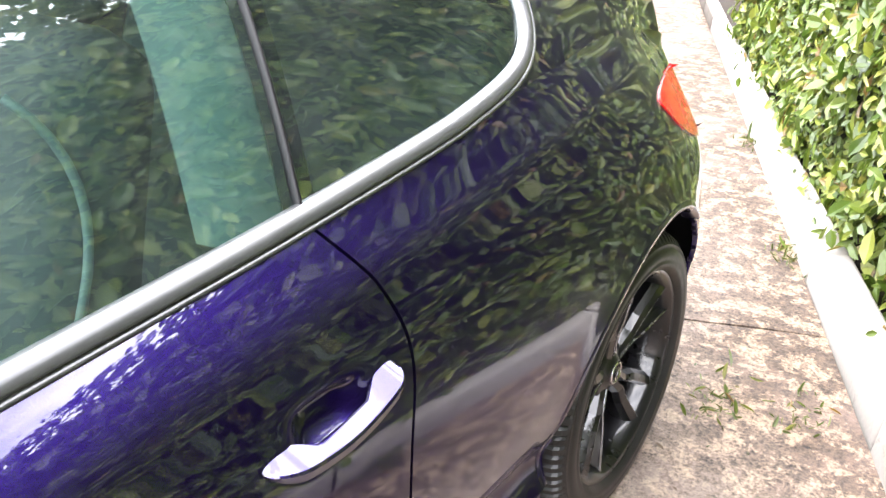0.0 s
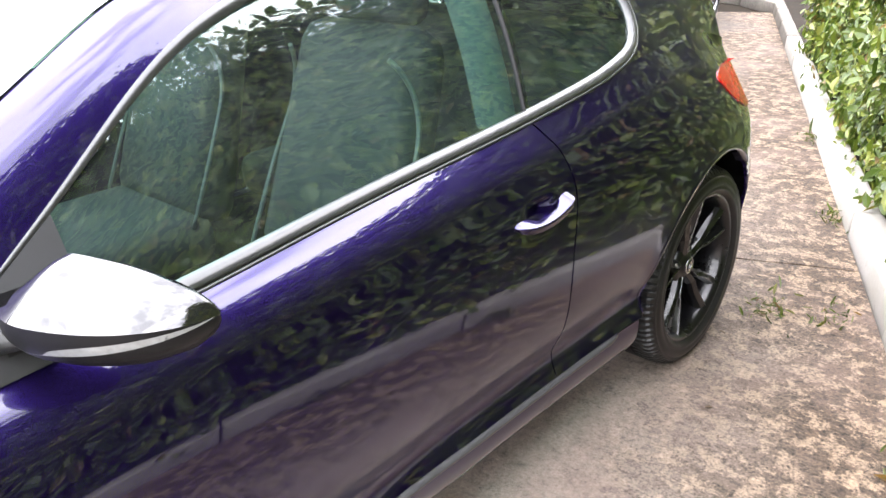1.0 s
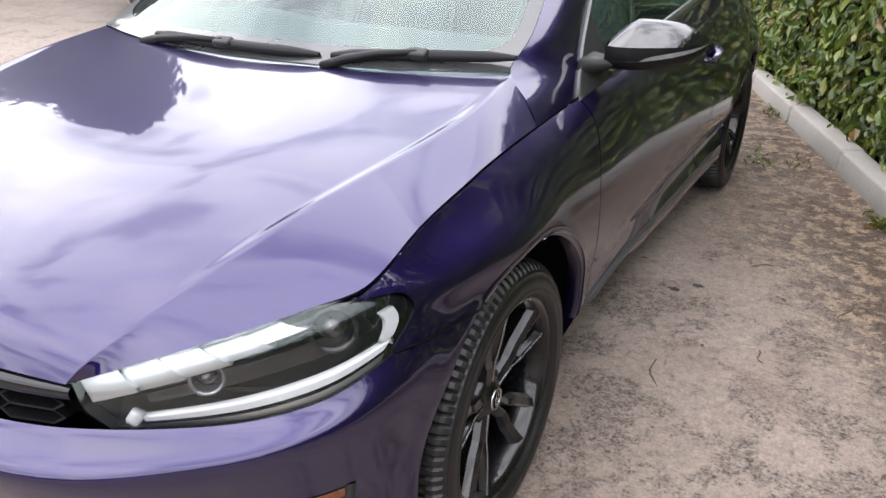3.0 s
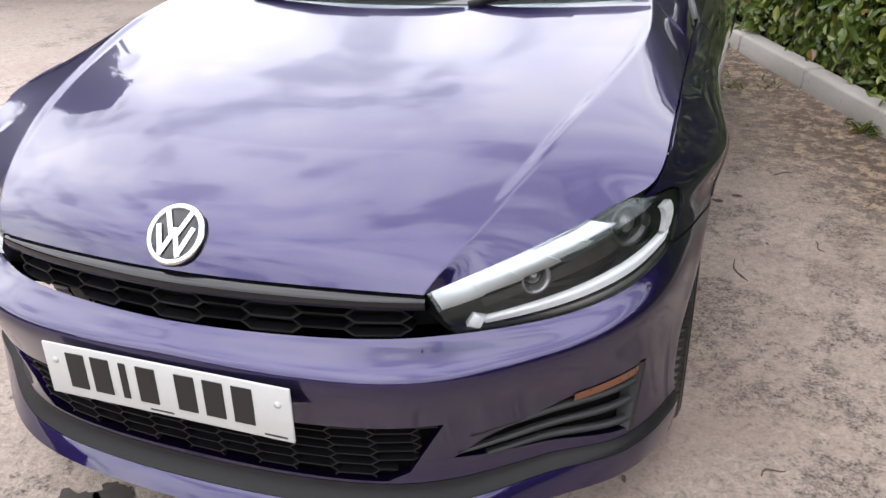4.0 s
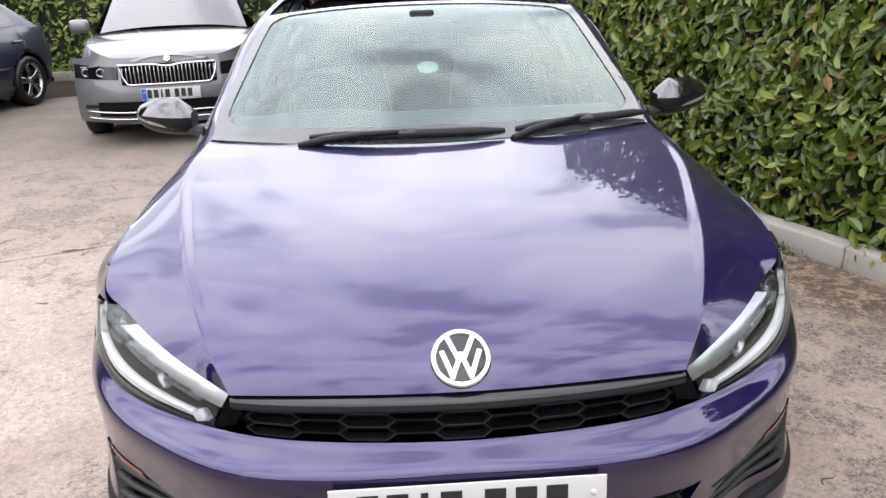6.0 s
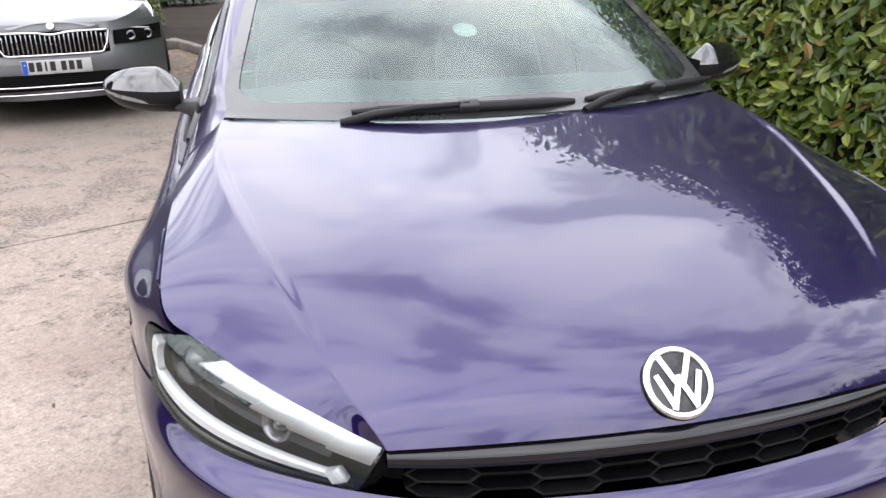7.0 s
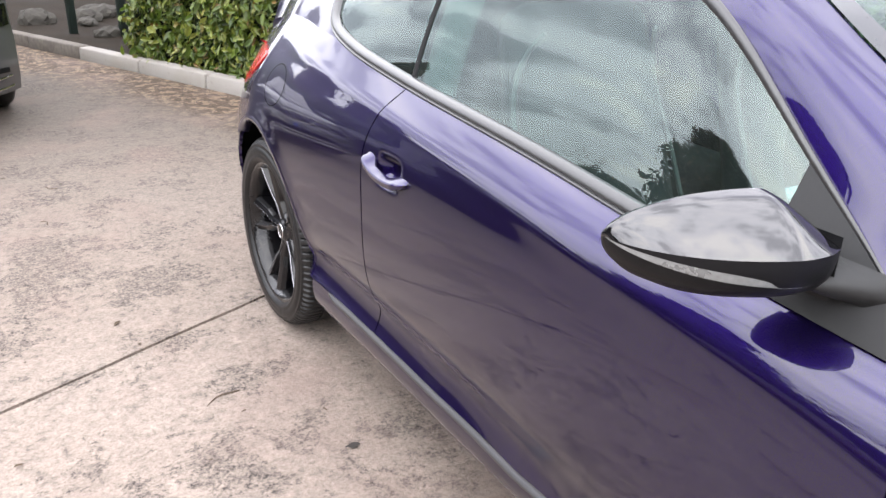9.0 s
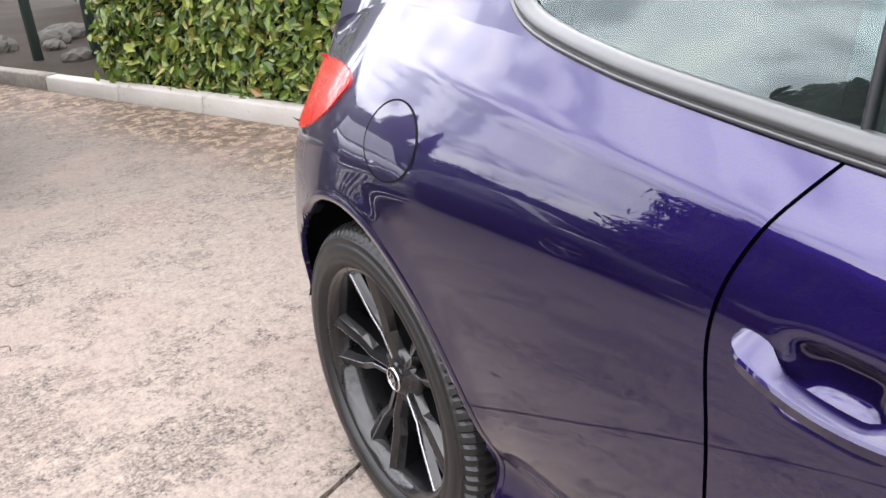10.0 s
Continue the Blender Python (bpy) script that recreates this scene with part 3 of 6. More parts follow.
        part(name, flange(bm), body, car)

    # black cowl under the screen's foot
    k = np.linspace(-.72, .72, 41)
    lo = np.stack([k, .15 + .26 * (np.abs(k) / .7) ** 2 * .5, np.full(41, .93)], -1)
    hi = np.stack([k, .26 + .26 * (np.abs(k) / .7) ** 2 * .5, np.full(41, .958)], -1)
    part("cowl", outward(sheet(np.stack([lo, hi], 1)), lambda c: Vector((0, 0, 1))), M["satin_black"], car)

    # pillars and roof rails
    def rail():
        n = 120
        t = np.linspace(0, 1, n)
        e = EAVE(t)
        y = .512 + (3.0 - .512) * np.clip((e[:, 1] - .262) / (3.0 - .262), 0, 1)
        r = RAIL(y)
        r = np.stack([r[:, 0], y, r[:, 1]], -1)
        w = np.linspace(0, 1, 13)[None, :, None]
        net = e[:, None] * (1 - w) + r[:, None] * w
        net += (np.array([.35, -.1, .5]) * .022)[None, None] * np.sin(np.pi * w) * np.clip(np.linspace(0, 1, n) * 8, .2, 1)[:, None, None]
        return flange(outward(sheet(net), lambda c: Vector((1, -.3, .6))))
    both_sides("roof_pillar", rail, body, car)

    # roof
    t = np.linspace(.53, 1, 60)
    e = EAVE(t)
    k = e[:, 1] >= 1.0
    e = e[k]
    v = np.linspace(-1, 1, 41)
    net = e[:, None] * np.stack([v, np.ones(41), np.ones(41)], -1)[None]
    net[..., 2] += (.035 * (1 - v ** 2))[None]
    net[..., 1] -= (.03 * (1 - v ** 2))[None] * np.linspace(1, 0, len(e))[:, None]
    part("roof", flange(outward(sheet(net), lambda c: Vector((0, 0, 1)))), body, car)
    # back window and tailgate upper
    top, low = net[-1], belt(np.linspace(ARC[-1] - .62, ARC[-1], 21), np.full(21, .68))
    low = np.concatenate([low[:-1] * (1, 1, 1), (low * (-1, 1, 1))[::-1]])[::-1]
    vv = np.linspace(0, 1, 12)[None, :, None]
    net = top[:, None] * (1 - vv) + low[:, None] * vv
    part("back_window", outward(sheet(net), lambda c: Vector((0, 1, .5))), M["gloss_black"], car)

    # cabin side: rear pillar, side windows
    back = curve([(2.03, 0), (2.20, .045), (2.285, .2), (2.315, .5), (2.28, 1.0)])
    gl = M["glass"]

    def pillar_c():
        net = coons(lambda u: np.stack([2.03 + u * .97, 0 * u], -1), lambda u: np.stack([2.28 + u * .72, 0 * u + 1], -1), back,
                    lambda v: np.stack([3.0 + 0 * v, v], -1), 50, 30)
        return flange(left(sheet(house(net[..., 0], net[..., 1]))))
    both_sides("rear_pillar", pillar_c, body, car)

    def rear_glass():
        net = coons(lambda u: np.stack([1.745 + u * .285, 0 * u], -1), lambda u: np.stack([1.81 + u * .47, 0 * u + .97], -1),
                    lambda v: np.stack([1.745 + .065 * v, v * .97], -1), lambda v: back(v) * (1, .97), 24, 20)
        p = house(net[..., 0], net[..., 1])
        p[..., 0] -= .006
        return left(sheet(p))

    def front_glass():
        y0 = .60
        u = np.linspace(0, 1, 50)
        net = coons(lambda u: np.stack([y0 + u * (1.735 - y0), 0 * u], -1), lambda u: np.stack([y0 + u * (1.80 - y0), 0 * u + .97], -1),
                    lambda v: np.stack([y0 + 0 * v, v * .97], -1), lambda v: np.stack([1.735 + .065 * v, v * .97], -1), 50, 24)
        p = house(net[..., 0], net[..., 1])
        p[..., 0] -= .006
        return left(sheet(p))
    for d in doors:
        bm = front_glass()
        part("door_window", bm if d == doors[0] else flip_x(bm), gl, d)
    both_sides("quarter_window", rear_glass, gl, car)

    def post():
        w = np.linspace(0, .98, 14)
        net = np.stack([house(1.747 + .065 * w, w), house(1.775 + .065 * w, w)], 1)
        net[..., 0] -= .014
        return left(sheet(net))
    both_sides("window_post", post, M["gloss_black"], car)

    def seal():
        w = np.linspace(0, .97, 20)
        net = np.stack([house(c + .065 * w, w) + np.array([d, 0, 0]) for c, d in ((1.7395, -.010), (1.740, -.001), (1.742, .001), (1.744, .001), (1.746, -.001), (1.7465, -.010))], 1)
        return left(sheet(net))
    both_sides("window_seal", seal, M["satin_black"], car, "black rubber seal between the panes")

    def inner_post():
        w = np.linspace(.0, .98, 14)
        net = np.stack([house(c + .065 * w, w) - np.array([d, 0, 0]) for c, d in ((1.655, .07), (1.66, .045), (1.70, .030), (1.735, .026), (1.742, .030), (1.745, .06))], 1)
        return left(sheet(net))
    both_sides("pillar_trim", inner_post, M["pillar_trim"], car, "pale moulded pillar trim")

    # belt moulding: along the foot of the windows and up behind them
    def moulding():
        yw = np.concatenate([np.stack([np.linspace(.74, 2.03, 50), np.zeros(50)], -1), back(np.linspace(.03, 1, 30))])
        p = house(yw[:, 0], yw[:, 1])
        t = np.gradient(p, axis=0)
        t /= np.linalg.norm(t, axis=1)[:, None]
        nrm = np.cross(t, np.array([1, 0, .3]))
        nrm /= np.linalg.norm(nrm, axis=1)[:, None]
        if nrm[0, 2] < 0:
            nrm = -nrm
        o = np.cross(nrm, t)
        o *= np.sign(o[:, :1])
        prof = [(-.016, -.006), (-.0155, .006), (-.013, .0085), (-.0105, .0085), (-.009, .004), (-.0075, .0035), (-.006, .0085), (-.003, .0100), (.004, .0085), (.013, .001), (.016, -.004), (.016, -.008)]
        net = np.stack([p + nrm * (a + .008) + o * b for a, b in prof], 1)
        return outward(sheet(net), lambda c: Vector((1, 0, .3)))
    both_sides("window_moulding", moulding, M["trim"], car)

    def frame_top():
        y = np.linspace(.515, 2.28, 80)
        p, q = house(y, np.full(80, .945)), house(y, np.full(80, 1.0))
        nrm = np.array([.008, 0, .004])
        net = np.stack([p - nrm, p + nrm * .6, q + nrm, q - nrm], 1)
        return outward(sheet(net), lambda c: Vector((1, 0, .3)))
    both_sides("window_surround", frame_top, M["trim"], car)

    # windscreen
    base = curve([(-.686, .345, .972), (-.4, .243, .968), (0, .205, .964), (.4, .243, .968), (.686, .345, .972)])
    topc = curve([(-.572, 1.01, 1.305), (-.3, .995, 1.33), (0, .985, 1.338), (.3, .995, 1.33), (.572, 1.01, 1.305)])
    tt = np.linspace(0, 1, 400)
    ee = EAVE(tt)
    ok = (ee[:, 1] >= .36) & (ee[:, 1] <= 1.0)
    rside = poly([(.686, .345, .972)] + ee[ok].tolist() + [(.572, 1.01, 1.305)])
    lside = lambda v: rside(v) * (-1, 1, 1)
    net = coons(base, topc, lside, rside, 60, 40)
    uu, vv = np.linspace(-1, 1, 61)[:, None], np.linspace(0, 1, 41)[None]
    net += ((1 - uu ** 2) * np.sin(np.pi * vv))[..., None] * np.array([0, -.02, .03])
    screen = part("windscreen", outward(sheet(net), lambda c: Vector((0, -1, 1))), M["screen"], car)
    dense = spline(np.linspace(0, 1, 61), net.reshape(61, -1))(np.linspace(0, 1, 301)).reshape(301, 41, 3)
    dense = spline(np.linspace(0, 1, 41), dense.transpose(1, 0, 2).reshape(41, -1))(np.linspace(0, 1, 301)).reshape(301, 301, 3).transpose(1, 0, 2)
    bm = sheet(dense + np.array([0, -.0015, .003]))
    bm.faces.ensure_lookup_table()
    dead = []
    for k, f in enumerate(bm.faces):
        i, j = divmod(k, 300)
        x, y = (i + .5) / 300, (j + .5) / 300
        dx, dy0, dy1 = min(x, 1 - x) * 1.3, y * .85, (1 - y) * .85
        # rounded clear field inside a dark border
        ax, ay = max(0, .09 - (dx - .038)), max(0, .09 - (min(dy0 - .075, dy1 - .03)))
        if math.hypot(ax, ay) < .09:
            dead.append(f)
    bmesh.ops.delete(bm, geom=dead, context="FACES")
    part("screen_border", outward(bm, lambda c: Vector((0, -1, 1))), M["border"], screen, "black printed border")
    return doors


def plan_s(y):
    """The way along the plan at which the side reaches y."""
    k = np.linspace(0, ARC[-1], 4000)
    return float(np.interp(y, plan(k)[:, 1], k))


def build_wheel(car, at, turn):
    """A black five twin-spoke alloy wheel with its tyre; the outside looks along +x."""
    w = new("wheel")
    w.parent = car
    w.matrix_basis = at
    R = HUB
    prof = [(.232, -.10), (.245, -.115), (.285, -.118), (.308, -.110), (R - .005, -.092), (R, -.06), (R, -.034), (R - .007, -.033), (R - .007, -.025), (R, -.024),
            (R, .024), (R - .007, .025), (R - .007, .033), (R, .034), (R, .06), (R - .001, .078), (R - .005, .092), (R - .011, .101), (R - .018, .107), (.302, .1105), (.3005, .1135), (.298, .1140), (.297, .1125), (.288, .1165), (.2865, .1185), (.270, .119), (.262, .1175), (.2605, .119), (.252, .117), (.247, .110), (.240, .104), (.232, .09)]
    bm = lathe(prof, 360)
    for v in bm.verts:
        d = math.hypot(v.co.y, v.co.z)
        k = int(round((math.atan2(v.co.z, v.co.y) + math.pi) / (2 * math.pi) * 360)) % 4
        if k == 0 and d > R - .020 and abs(v.co.x) > .03:
            v.co.y *= (d - .007) / d
            v.co.z *= (d - .007) / d
    for f in bm.faces:
        c = f.calc_center_median()
        if math.hypot(c.y, c.z) > R - .022:
            f.smooth = False
    part("tyre", bm, M["rubber"], w)
    part("rim", lathe([(.222, -.10), (.218, -.05), (.215, .03), (.222, .085), (.232, .102), (.240, .106), (.243, .103), (.238, .09)], 72), M["rim"], w)
    for k in range(5):
        turned = Matrix.Rotation(radians(72 * k + turn), 3, "X")
        bm, edge = bmesh.new(), bmesh.new()
        for sg in (-1, 1):
            # two arms from one stem, kinked where they part; each has an off-centre ridge between a broad and a steep face
            path = [(.060, .012 * sg, .040, .0125), (.068, .0145 * sg, .098, .0135), (.074, .030 * sg, .132, .0155), (.089, .050 * sg, .224, .0185)]
            rows = []
            for x, y, z, wd in path:
                rows.append([(x - .014, y - wd * sg, z), (x - .002, y - wd * .62 * sg, z), (x + .005, y - wd * .50 * sg, z), (x - .001, y + wd * .55 * sg, z), (x - .016, y + wd * sg, z), (x - .048, y + wd * .85 * sg, z), (x - .048, y - wd * .85 * sg, z)])
            b = bmesh.new()
            vs = [[b.verts.new(c) for c in r] for r in rows]
            for i in range(len(vs) - 1):
                for j in range(7):
                    b.faces.new((vs[i][j], vs[i][(j + 1) % 7], vs[i + 1][(j + 1) % 7], vs[i + 1][j]))
            b.faces.new(vs[0]), b.faces.new(vs[-1])
            bmesh.ops.recalc_face_normals(b, faces=b.faces[:])
            merge(bm, b)
            e = np.array([[(x + .0054, y - wd * .44 * sg, z), (x + .0062, y - wd * .50 * sg, z), (x + .0022, y - wd * .56 * sg, z)] for x, y, z, wd in path])
            sheet(e, edge)
        for b in (bm, edge):
            bmesh.ops.rotate(b, verts=b.verts, cent=(0, 0, 0), matrix=turned)
        sp = part("spoke", bm, M["rim"], w)
        part("spoke_edge", edge, M["machined"], sp, "bright machined edge")
    part("hub", lathe([(0, .070), (.03, .072), (.033, .068), (.045, .062), (.062, .058), (.066, .04), (.07, 0)], 40), M["rim"], w)
    cap = part("centre_cap", lathe([(0, .0745), (.024, .0745), (.027, .071)], 32), M["gloss_black"], w)
    bm = lathe([(.0215, .075), (.0225, .077), (.0255, .077), (.0265, .0745)], 32)
    for sg, tilt in ((-1, 25), (1, 25), (-1, -28), (1, -28)):
        box(.0025, .0045, .02, (.0765, .0075 * sg, .006 if tilt > 0 else -.008), bm=bm, turn=Matrix.Rotation(radians(tilt * sg), 4, "X"))
    part("cap_emblem", bm, M["chrome"], cap, "silver ring emblem")
    bm = box(.05, .075, .15, (.0, -.125, 0), .012)
    part("brake_caliper", bm, M["satin_black"], w)
    part("brake_disc", lathe([(.0, .012), (.165, .012), (.165, -.012), (0, -.012)], 48), M["disc"], w)
    return w



def cut_hole(bm, corners, keep=lambda c: True):
    """Cuts a convex hole, drawn as (x, z) corners seen from ahead, out of a skin."""
    pts = [Vector((a, 0, b)) for a, b in corners]
    mid = sum(pts, Vector()) / len(pts)
    planes = []
    for a, b in zip(pts, pts[1:] + pts[:1]):
        n = Vector((0, 1, 0)).cross(b - a).normalized()
        if n.dot(mid - a) > 0:
            n = -n
        planes.append((a, n))
    lo = [min(p[k] for p in pts) - .05 for k in (0, 2)]
    hi = [max(p[k] for p in pts) + .05 for k in (0, 2)]
    for a, n in planes:
        near = [f for f in bm.faces if lo[0] < f.calc_center_median().x < hi[0] and lo[1] < f.calc_center_median().z < hi[1] and keep(f.calc_center_median())]
        geom = set(near)
        for f in near:
            geom.update(f.edges), geom.update(f.verts)
        bmesh.ops.bisect_plane(bm, geom=list(geom), dist=1e-6, plane_co=a, plane_no=n)
    dead = [f for f in bm.faces if keep(f.calc_center_median()) and all((f.calc_center_median() - a).dot(n) < 0 for a, n in planes)]
    bmesh.ops.delete(bm, geom=dead, context="FACES")


_fs = np.linspace(0, ARC[6], 500)
_ft = belt(_fs[:, None], np.linspace(0, .53, 200)[None])
_fn = plan(_fs + .004) - plan(_fs - .004)
_fn = np.stack([_fn[:, 1], -_fn[:, 0]], -1) / np.linalg.norm(_fn, axis=1)[:, None]


def front_at(x, z, inset=0.0):
    """A point of the nose at x and z."""
    k = float(np.interp(abs(x), _ft[:, 150, 0], np.arange(500)))
    for _ in range(4):
        i = min(int(k), 498)
        f = k - i
        c = _ft[i] * (1 - f) + _ft[i + 1] * f
        p = np.array([np.interp(z, c[:, 2], c[:, 0]), np.interp(z, c[:, 2], c[:, 1]), min(max(z, c[0, 2]), c[-1, 2])])
        slope = max(_ft[i + 1, 150, 0] - _ft[i, 150, 0], 2e-4)
        k = min(max(k + (abs(x) - p[0]) / slope * .8, 0), 498.9)
    n = _fn[min(int(k), 499)]
    p[:2] -= n * inset
    return np.array([math.copysign(p[0], x) if x else 0.0, p[1], p[2]])


def hex_bars(place, x0, x1, z0, z1, cw, ch, inside, bar=.0045, deep=.02):
    """A honeycomb of flat bars over (x, z); place gives the point at a depth."""
    bm = bmesh.new()
    seen = set()
    step = cw * .84
    cols, rows = int((x1 - x0) / step) + 3, int((z1 - z0) / (2 * ch)) + 3
    for r in range(-1, rows):
        for c in range(-1, cols):
            cx, cz = x0 + c * step, z0 + r * 2 * ch + (c % 2) * ch
            ring = [(cx - cw * .5, cz), (cx - cw * .34, cz + ch), (cx + cw * .34, cz + ch), (cx + cw * .5, cz), (cx + cw * .34, cz - ch), (cx - cw * .34, cz - ch)]
            for a, b in zip(ring, ring[1:] + ring[:1]):
                key = tuple(sorted(((round(a[0], 3), round(a[1], 3)), (round(b[0], 3), round(b[1], 3)))))
                if key in seen:
                    continue
                seen.add(key)
                m = ((a[0] + b[0]) / 2, (a[1] + b[1]) / 2)
                if not (inside(*a) and inside(*b)):
                    if not inside(*m):
                        continue
                    a2 = a if inside(*a) else m
                    b2 = b if inside(*b) else m
                    a, b = a2, b2
                d = np.array([b[0] - a[0], b[1] - a[1]])
                ln = np.hypot(*d)
                if ln < 1e-4:
                    continue
                w = np.array([-d[1], d[0]]) / ln * bar * .5
                vs = []
                for p, e in ((a, -1), (b, 1)):
                    ext = d / ln * bar * .3 * e
                    for sgn, dep in ((-1, 0), (1, 0), (1, deep), (-1, deep)):
                        vs.append(bm.verts.new(place(p[0] + w[0] * sgn + ext[0], p[1] + w[1] * sgn + ext[1], dep)))
                for i in range(4):
                    bm.faces.new((vs[i], vs[(i + 1) % 4], vs[4 + (i + 1) % 4], vs[4 + i]))
    bmesh.ops.recalc_face_normals(bm, faces=bm.faces[:])
    return bm


S_END = plan_s(-.41)
LOWER = [(-.385, .302), (.385, .302), (.425, .322), (.490, .440), (-.490, .440), (-.425, .322)]
INTAKE = [(.497, .346), (.60, .333), (.790, .312), (.798, .448), (.69, .434), (.55, .384)]


def within(poly_pts):
    def f(x, z):
        ok = True
        n = len(poly_pts)
        area = sum(poly_pts[i][0] * poly_pts[(i + 1) % n][1] - poly_pts[(i + 1) % n][0] * poly_pts[i][1] for i in range(n))
        for i in range(n):
            (ax, az), (bx, bz) = poly_pts[i], poly_pts[(i + 1) % n]
            ok &= ((bx - ax) * (z - az) - (bz - az) * (x - ax)) * (1 if area > 0 else -1) > 0
        return ok
    return f


def mirrored(make):
    bm = make()
    merge(bm, flip_x(make()))
    bmesh.ops.remove_doubles(bm, verts=bm.verts[:], dist=2e-5)
    return bm


def ahead(c):
    return Vector((c.x * .5, -1, 0))


def plate_at(parent, m, yellow=False, euro=False):
    p = part("number_plate", box(.52, .005, .111, (0, 0, 0), .002), M["white_plate"], parent, "white plate with dark bars")
    p.matrix_basis = m
    for i, c in enumerate((-.188, -.132, -.082, -.032, .050, .108, .166)):
        wd = .040 if i != 2 else .014
        part("plate_bar", box(wd, .002, .074, (c, -.0035, .004)), M["ink"], p)
    for c, wd in ((-.01, .05), (.225, .045)):
        part("plate_bar", box(wd, .001, .003, (c, -.003, -.047)), M["ink"], p)
    for c in (-.235, .235):
        b = lathe([(0, -.0055), (.006, -.005), (.007, -.0025)], 16, "y")
        bmesh.ops.translate(b, verts=b.verts, vec=(c, 0, .02))
        part("plate_screw", b, M["white_plate"], p)
    if euro:
        part("plate_band", box(.04, .002, .105, (-.237, -.0036, 0)), M["blue_ink"], p)
    return p


def build_front(car):
    body = M["purple"]
    s_end = S_END
    s = np.linspace(0, s_end, 72)

    def skin(q0, q1, n):
        def make():
            return outward(sheet(belt(s[:, None], np.linspace(q0, q1, n)[None])), ahead)
        return make

    def flank(q0, q1, n, top):
        """The bumper's end, from the skin's edge to the wheel arch."""
        def make():
            e = belt(np.full(n + 1, s_end), np.linspace(q0, q1, n + 1))[:, 1:]
            zt = e[-1, 1]
            lo, hi = e[0, 1], top if top else zt
            def arch_at(z):
                return (ARCH_AT[0] - math.sqrt(max(ARCH ** 2 - (z - .33) ** 2, 0)), z)
            rz = np.linspace(lo, hi, n + 1)
            right = np.array([arch_at(z) for z in rz])
            u = np.linspace(0, 1, 15)[:, None, None]
            net = e[None] * (1 - u) + right[None] * u
            p = side(net)
            p[0] = belt(np.full(n + 1, s_end), np.linspace(q0, q1, n + 1))
            return outward(sheet(p), lambda c: Vector((1, -.3, 0)))
        return make

    for name, q0, q1, n, mat, top, lab in (("front_bumper", .13, .53, 40, body, .660, ""), ("front_splitter", .062, .128, 8, M["splitter"], None, "satin black plastic"),
                                           ("front_lip", 0, .060, 8, body, None, "purple painted lip")):
        bm = mirrored(skin(q0, q1, n))
        if name == "front_bumper":
            cut_hole(bm, LOWER, lambda c: c.y < -.6)
            for sg in (1, -1):
                cut_hole(bm, [(x * sg, z) for x, z in INTAKE], lambda c, g=sg: c.x * g > .4)
        merge(bm, mirrored(flank(q0, q1, n - 1, top)))
        bmesh.ops.remove_doubles(bm, verts=bm.verts[:], dist=2e-5)
        part(name, flange(bm, .02), mat, car, lab)

    # lower grille
    pan = np.array([[front_at(x, z, .05) for x in np.linspace(-.56, .56, 31)] for z in np.linspace(.245, .47, 6)])
    part("grille_backing", outward(sheet(pan), ahead), M["dark"], car)
    part("lower_grille", hex_bars(lambda x, z, d: front_at(x, z, .006 + d), -.525, .53, .288, .45, .092, .0118, within(LOWER), .0032), M["satin_black"], car, "black honeycomb grille")

    # upper grille: a slim satin bar over a honeycomb between the lamps
    x = np.linspace(-.452, .452, 61)
    def brow(x, f, d=0.0):
        """Between the bumper's shelf (f = 0) and the bonnet's edge (f = 1)."""
        x = np.asarray(x, float)
        a = np.abs(np.atleast_1d(x))
        sh = np.stack([np.atleast_1d(x), np.interp(a, _ft[:, -1, 0], _ft[:, -1, 1]), np.interp(a, _ft[:, -1, 0], _ft[:, -1, 2])], -1)
        hi = np.stack([np.atleast_1d(x), -.797 + .35 * a ** 2, .690 - .075 * a ** 2], -1)
        p = sh * (1 - f) + hi * f
        p[:, 1] += d
        return p if x.ndim else p[0]
    rows = [brow(x, f, d) for f, d in ((.60, .03), (.62, .000), (.68, -.008), (.85, -.010), (.95, -.004), (.97, .03))]
    part("grille_bar", outward(sheet(np.stack(rows, 1)), ahead), M["gloss_black"], car, "gloss black bar")
    rows = [brow(x, f, .06) for f in (-.1, 1.0)]
    part("grille_backing", outward(sheet(np.stack(rows, 1)), ahead), M["dark"], car)
    part("upper_grille", hex_bars(lambda a, b, d: brow(a, (b - .60) / .09, .008 + d), -.4620, .46, .601, .65, .11, .0125,
                                  lambda a, b: abs(a) < .45 and .599 < b < .652, .004, .025), M["satin_black"], car, "black honeycomb grille")

    # side intakes: a dark pocket, tapering blades, an amber lamp
    for sg in (1, -1):
        pan = np.array([[front_at(xx * sg, z, .035) for xx in np.linspace(.47, .82, 14)] for z in np.linspace(.295, .47, 6)])
        pocket = part("side_intake", outward(sheet(pan), ahead), M["dark"], car)
        for (xa, za), (xb, zb) in (((.540, .338), (.796, .328)), ((.503, .356), (.796, .370)), ((.528, .394), (.796, .408))):
            rows = []
            for k in np.linspace(0, 1, 24):
                xx, zz = xa + (xb - xa) * k, za + (zb - za) * k + .004 * math.sin(math.pi * k)
                h = .0012 + .0058 * min(1, k * 2.5) - .0022 * max(0, k - .5)
                rows.append([front_at(xx * sg, zz - h, .014), front_at(xx * sg, zz - h, .003), front_at(xx * sg, zz, -.003), front_at(xx * sg, zz + h, .005), front_at(xx * sg, zz + h, .012)])
            part("blade", outward(sheet(np.array(rows)), ahead), M["plastic"], pocket, "grained black plastic")
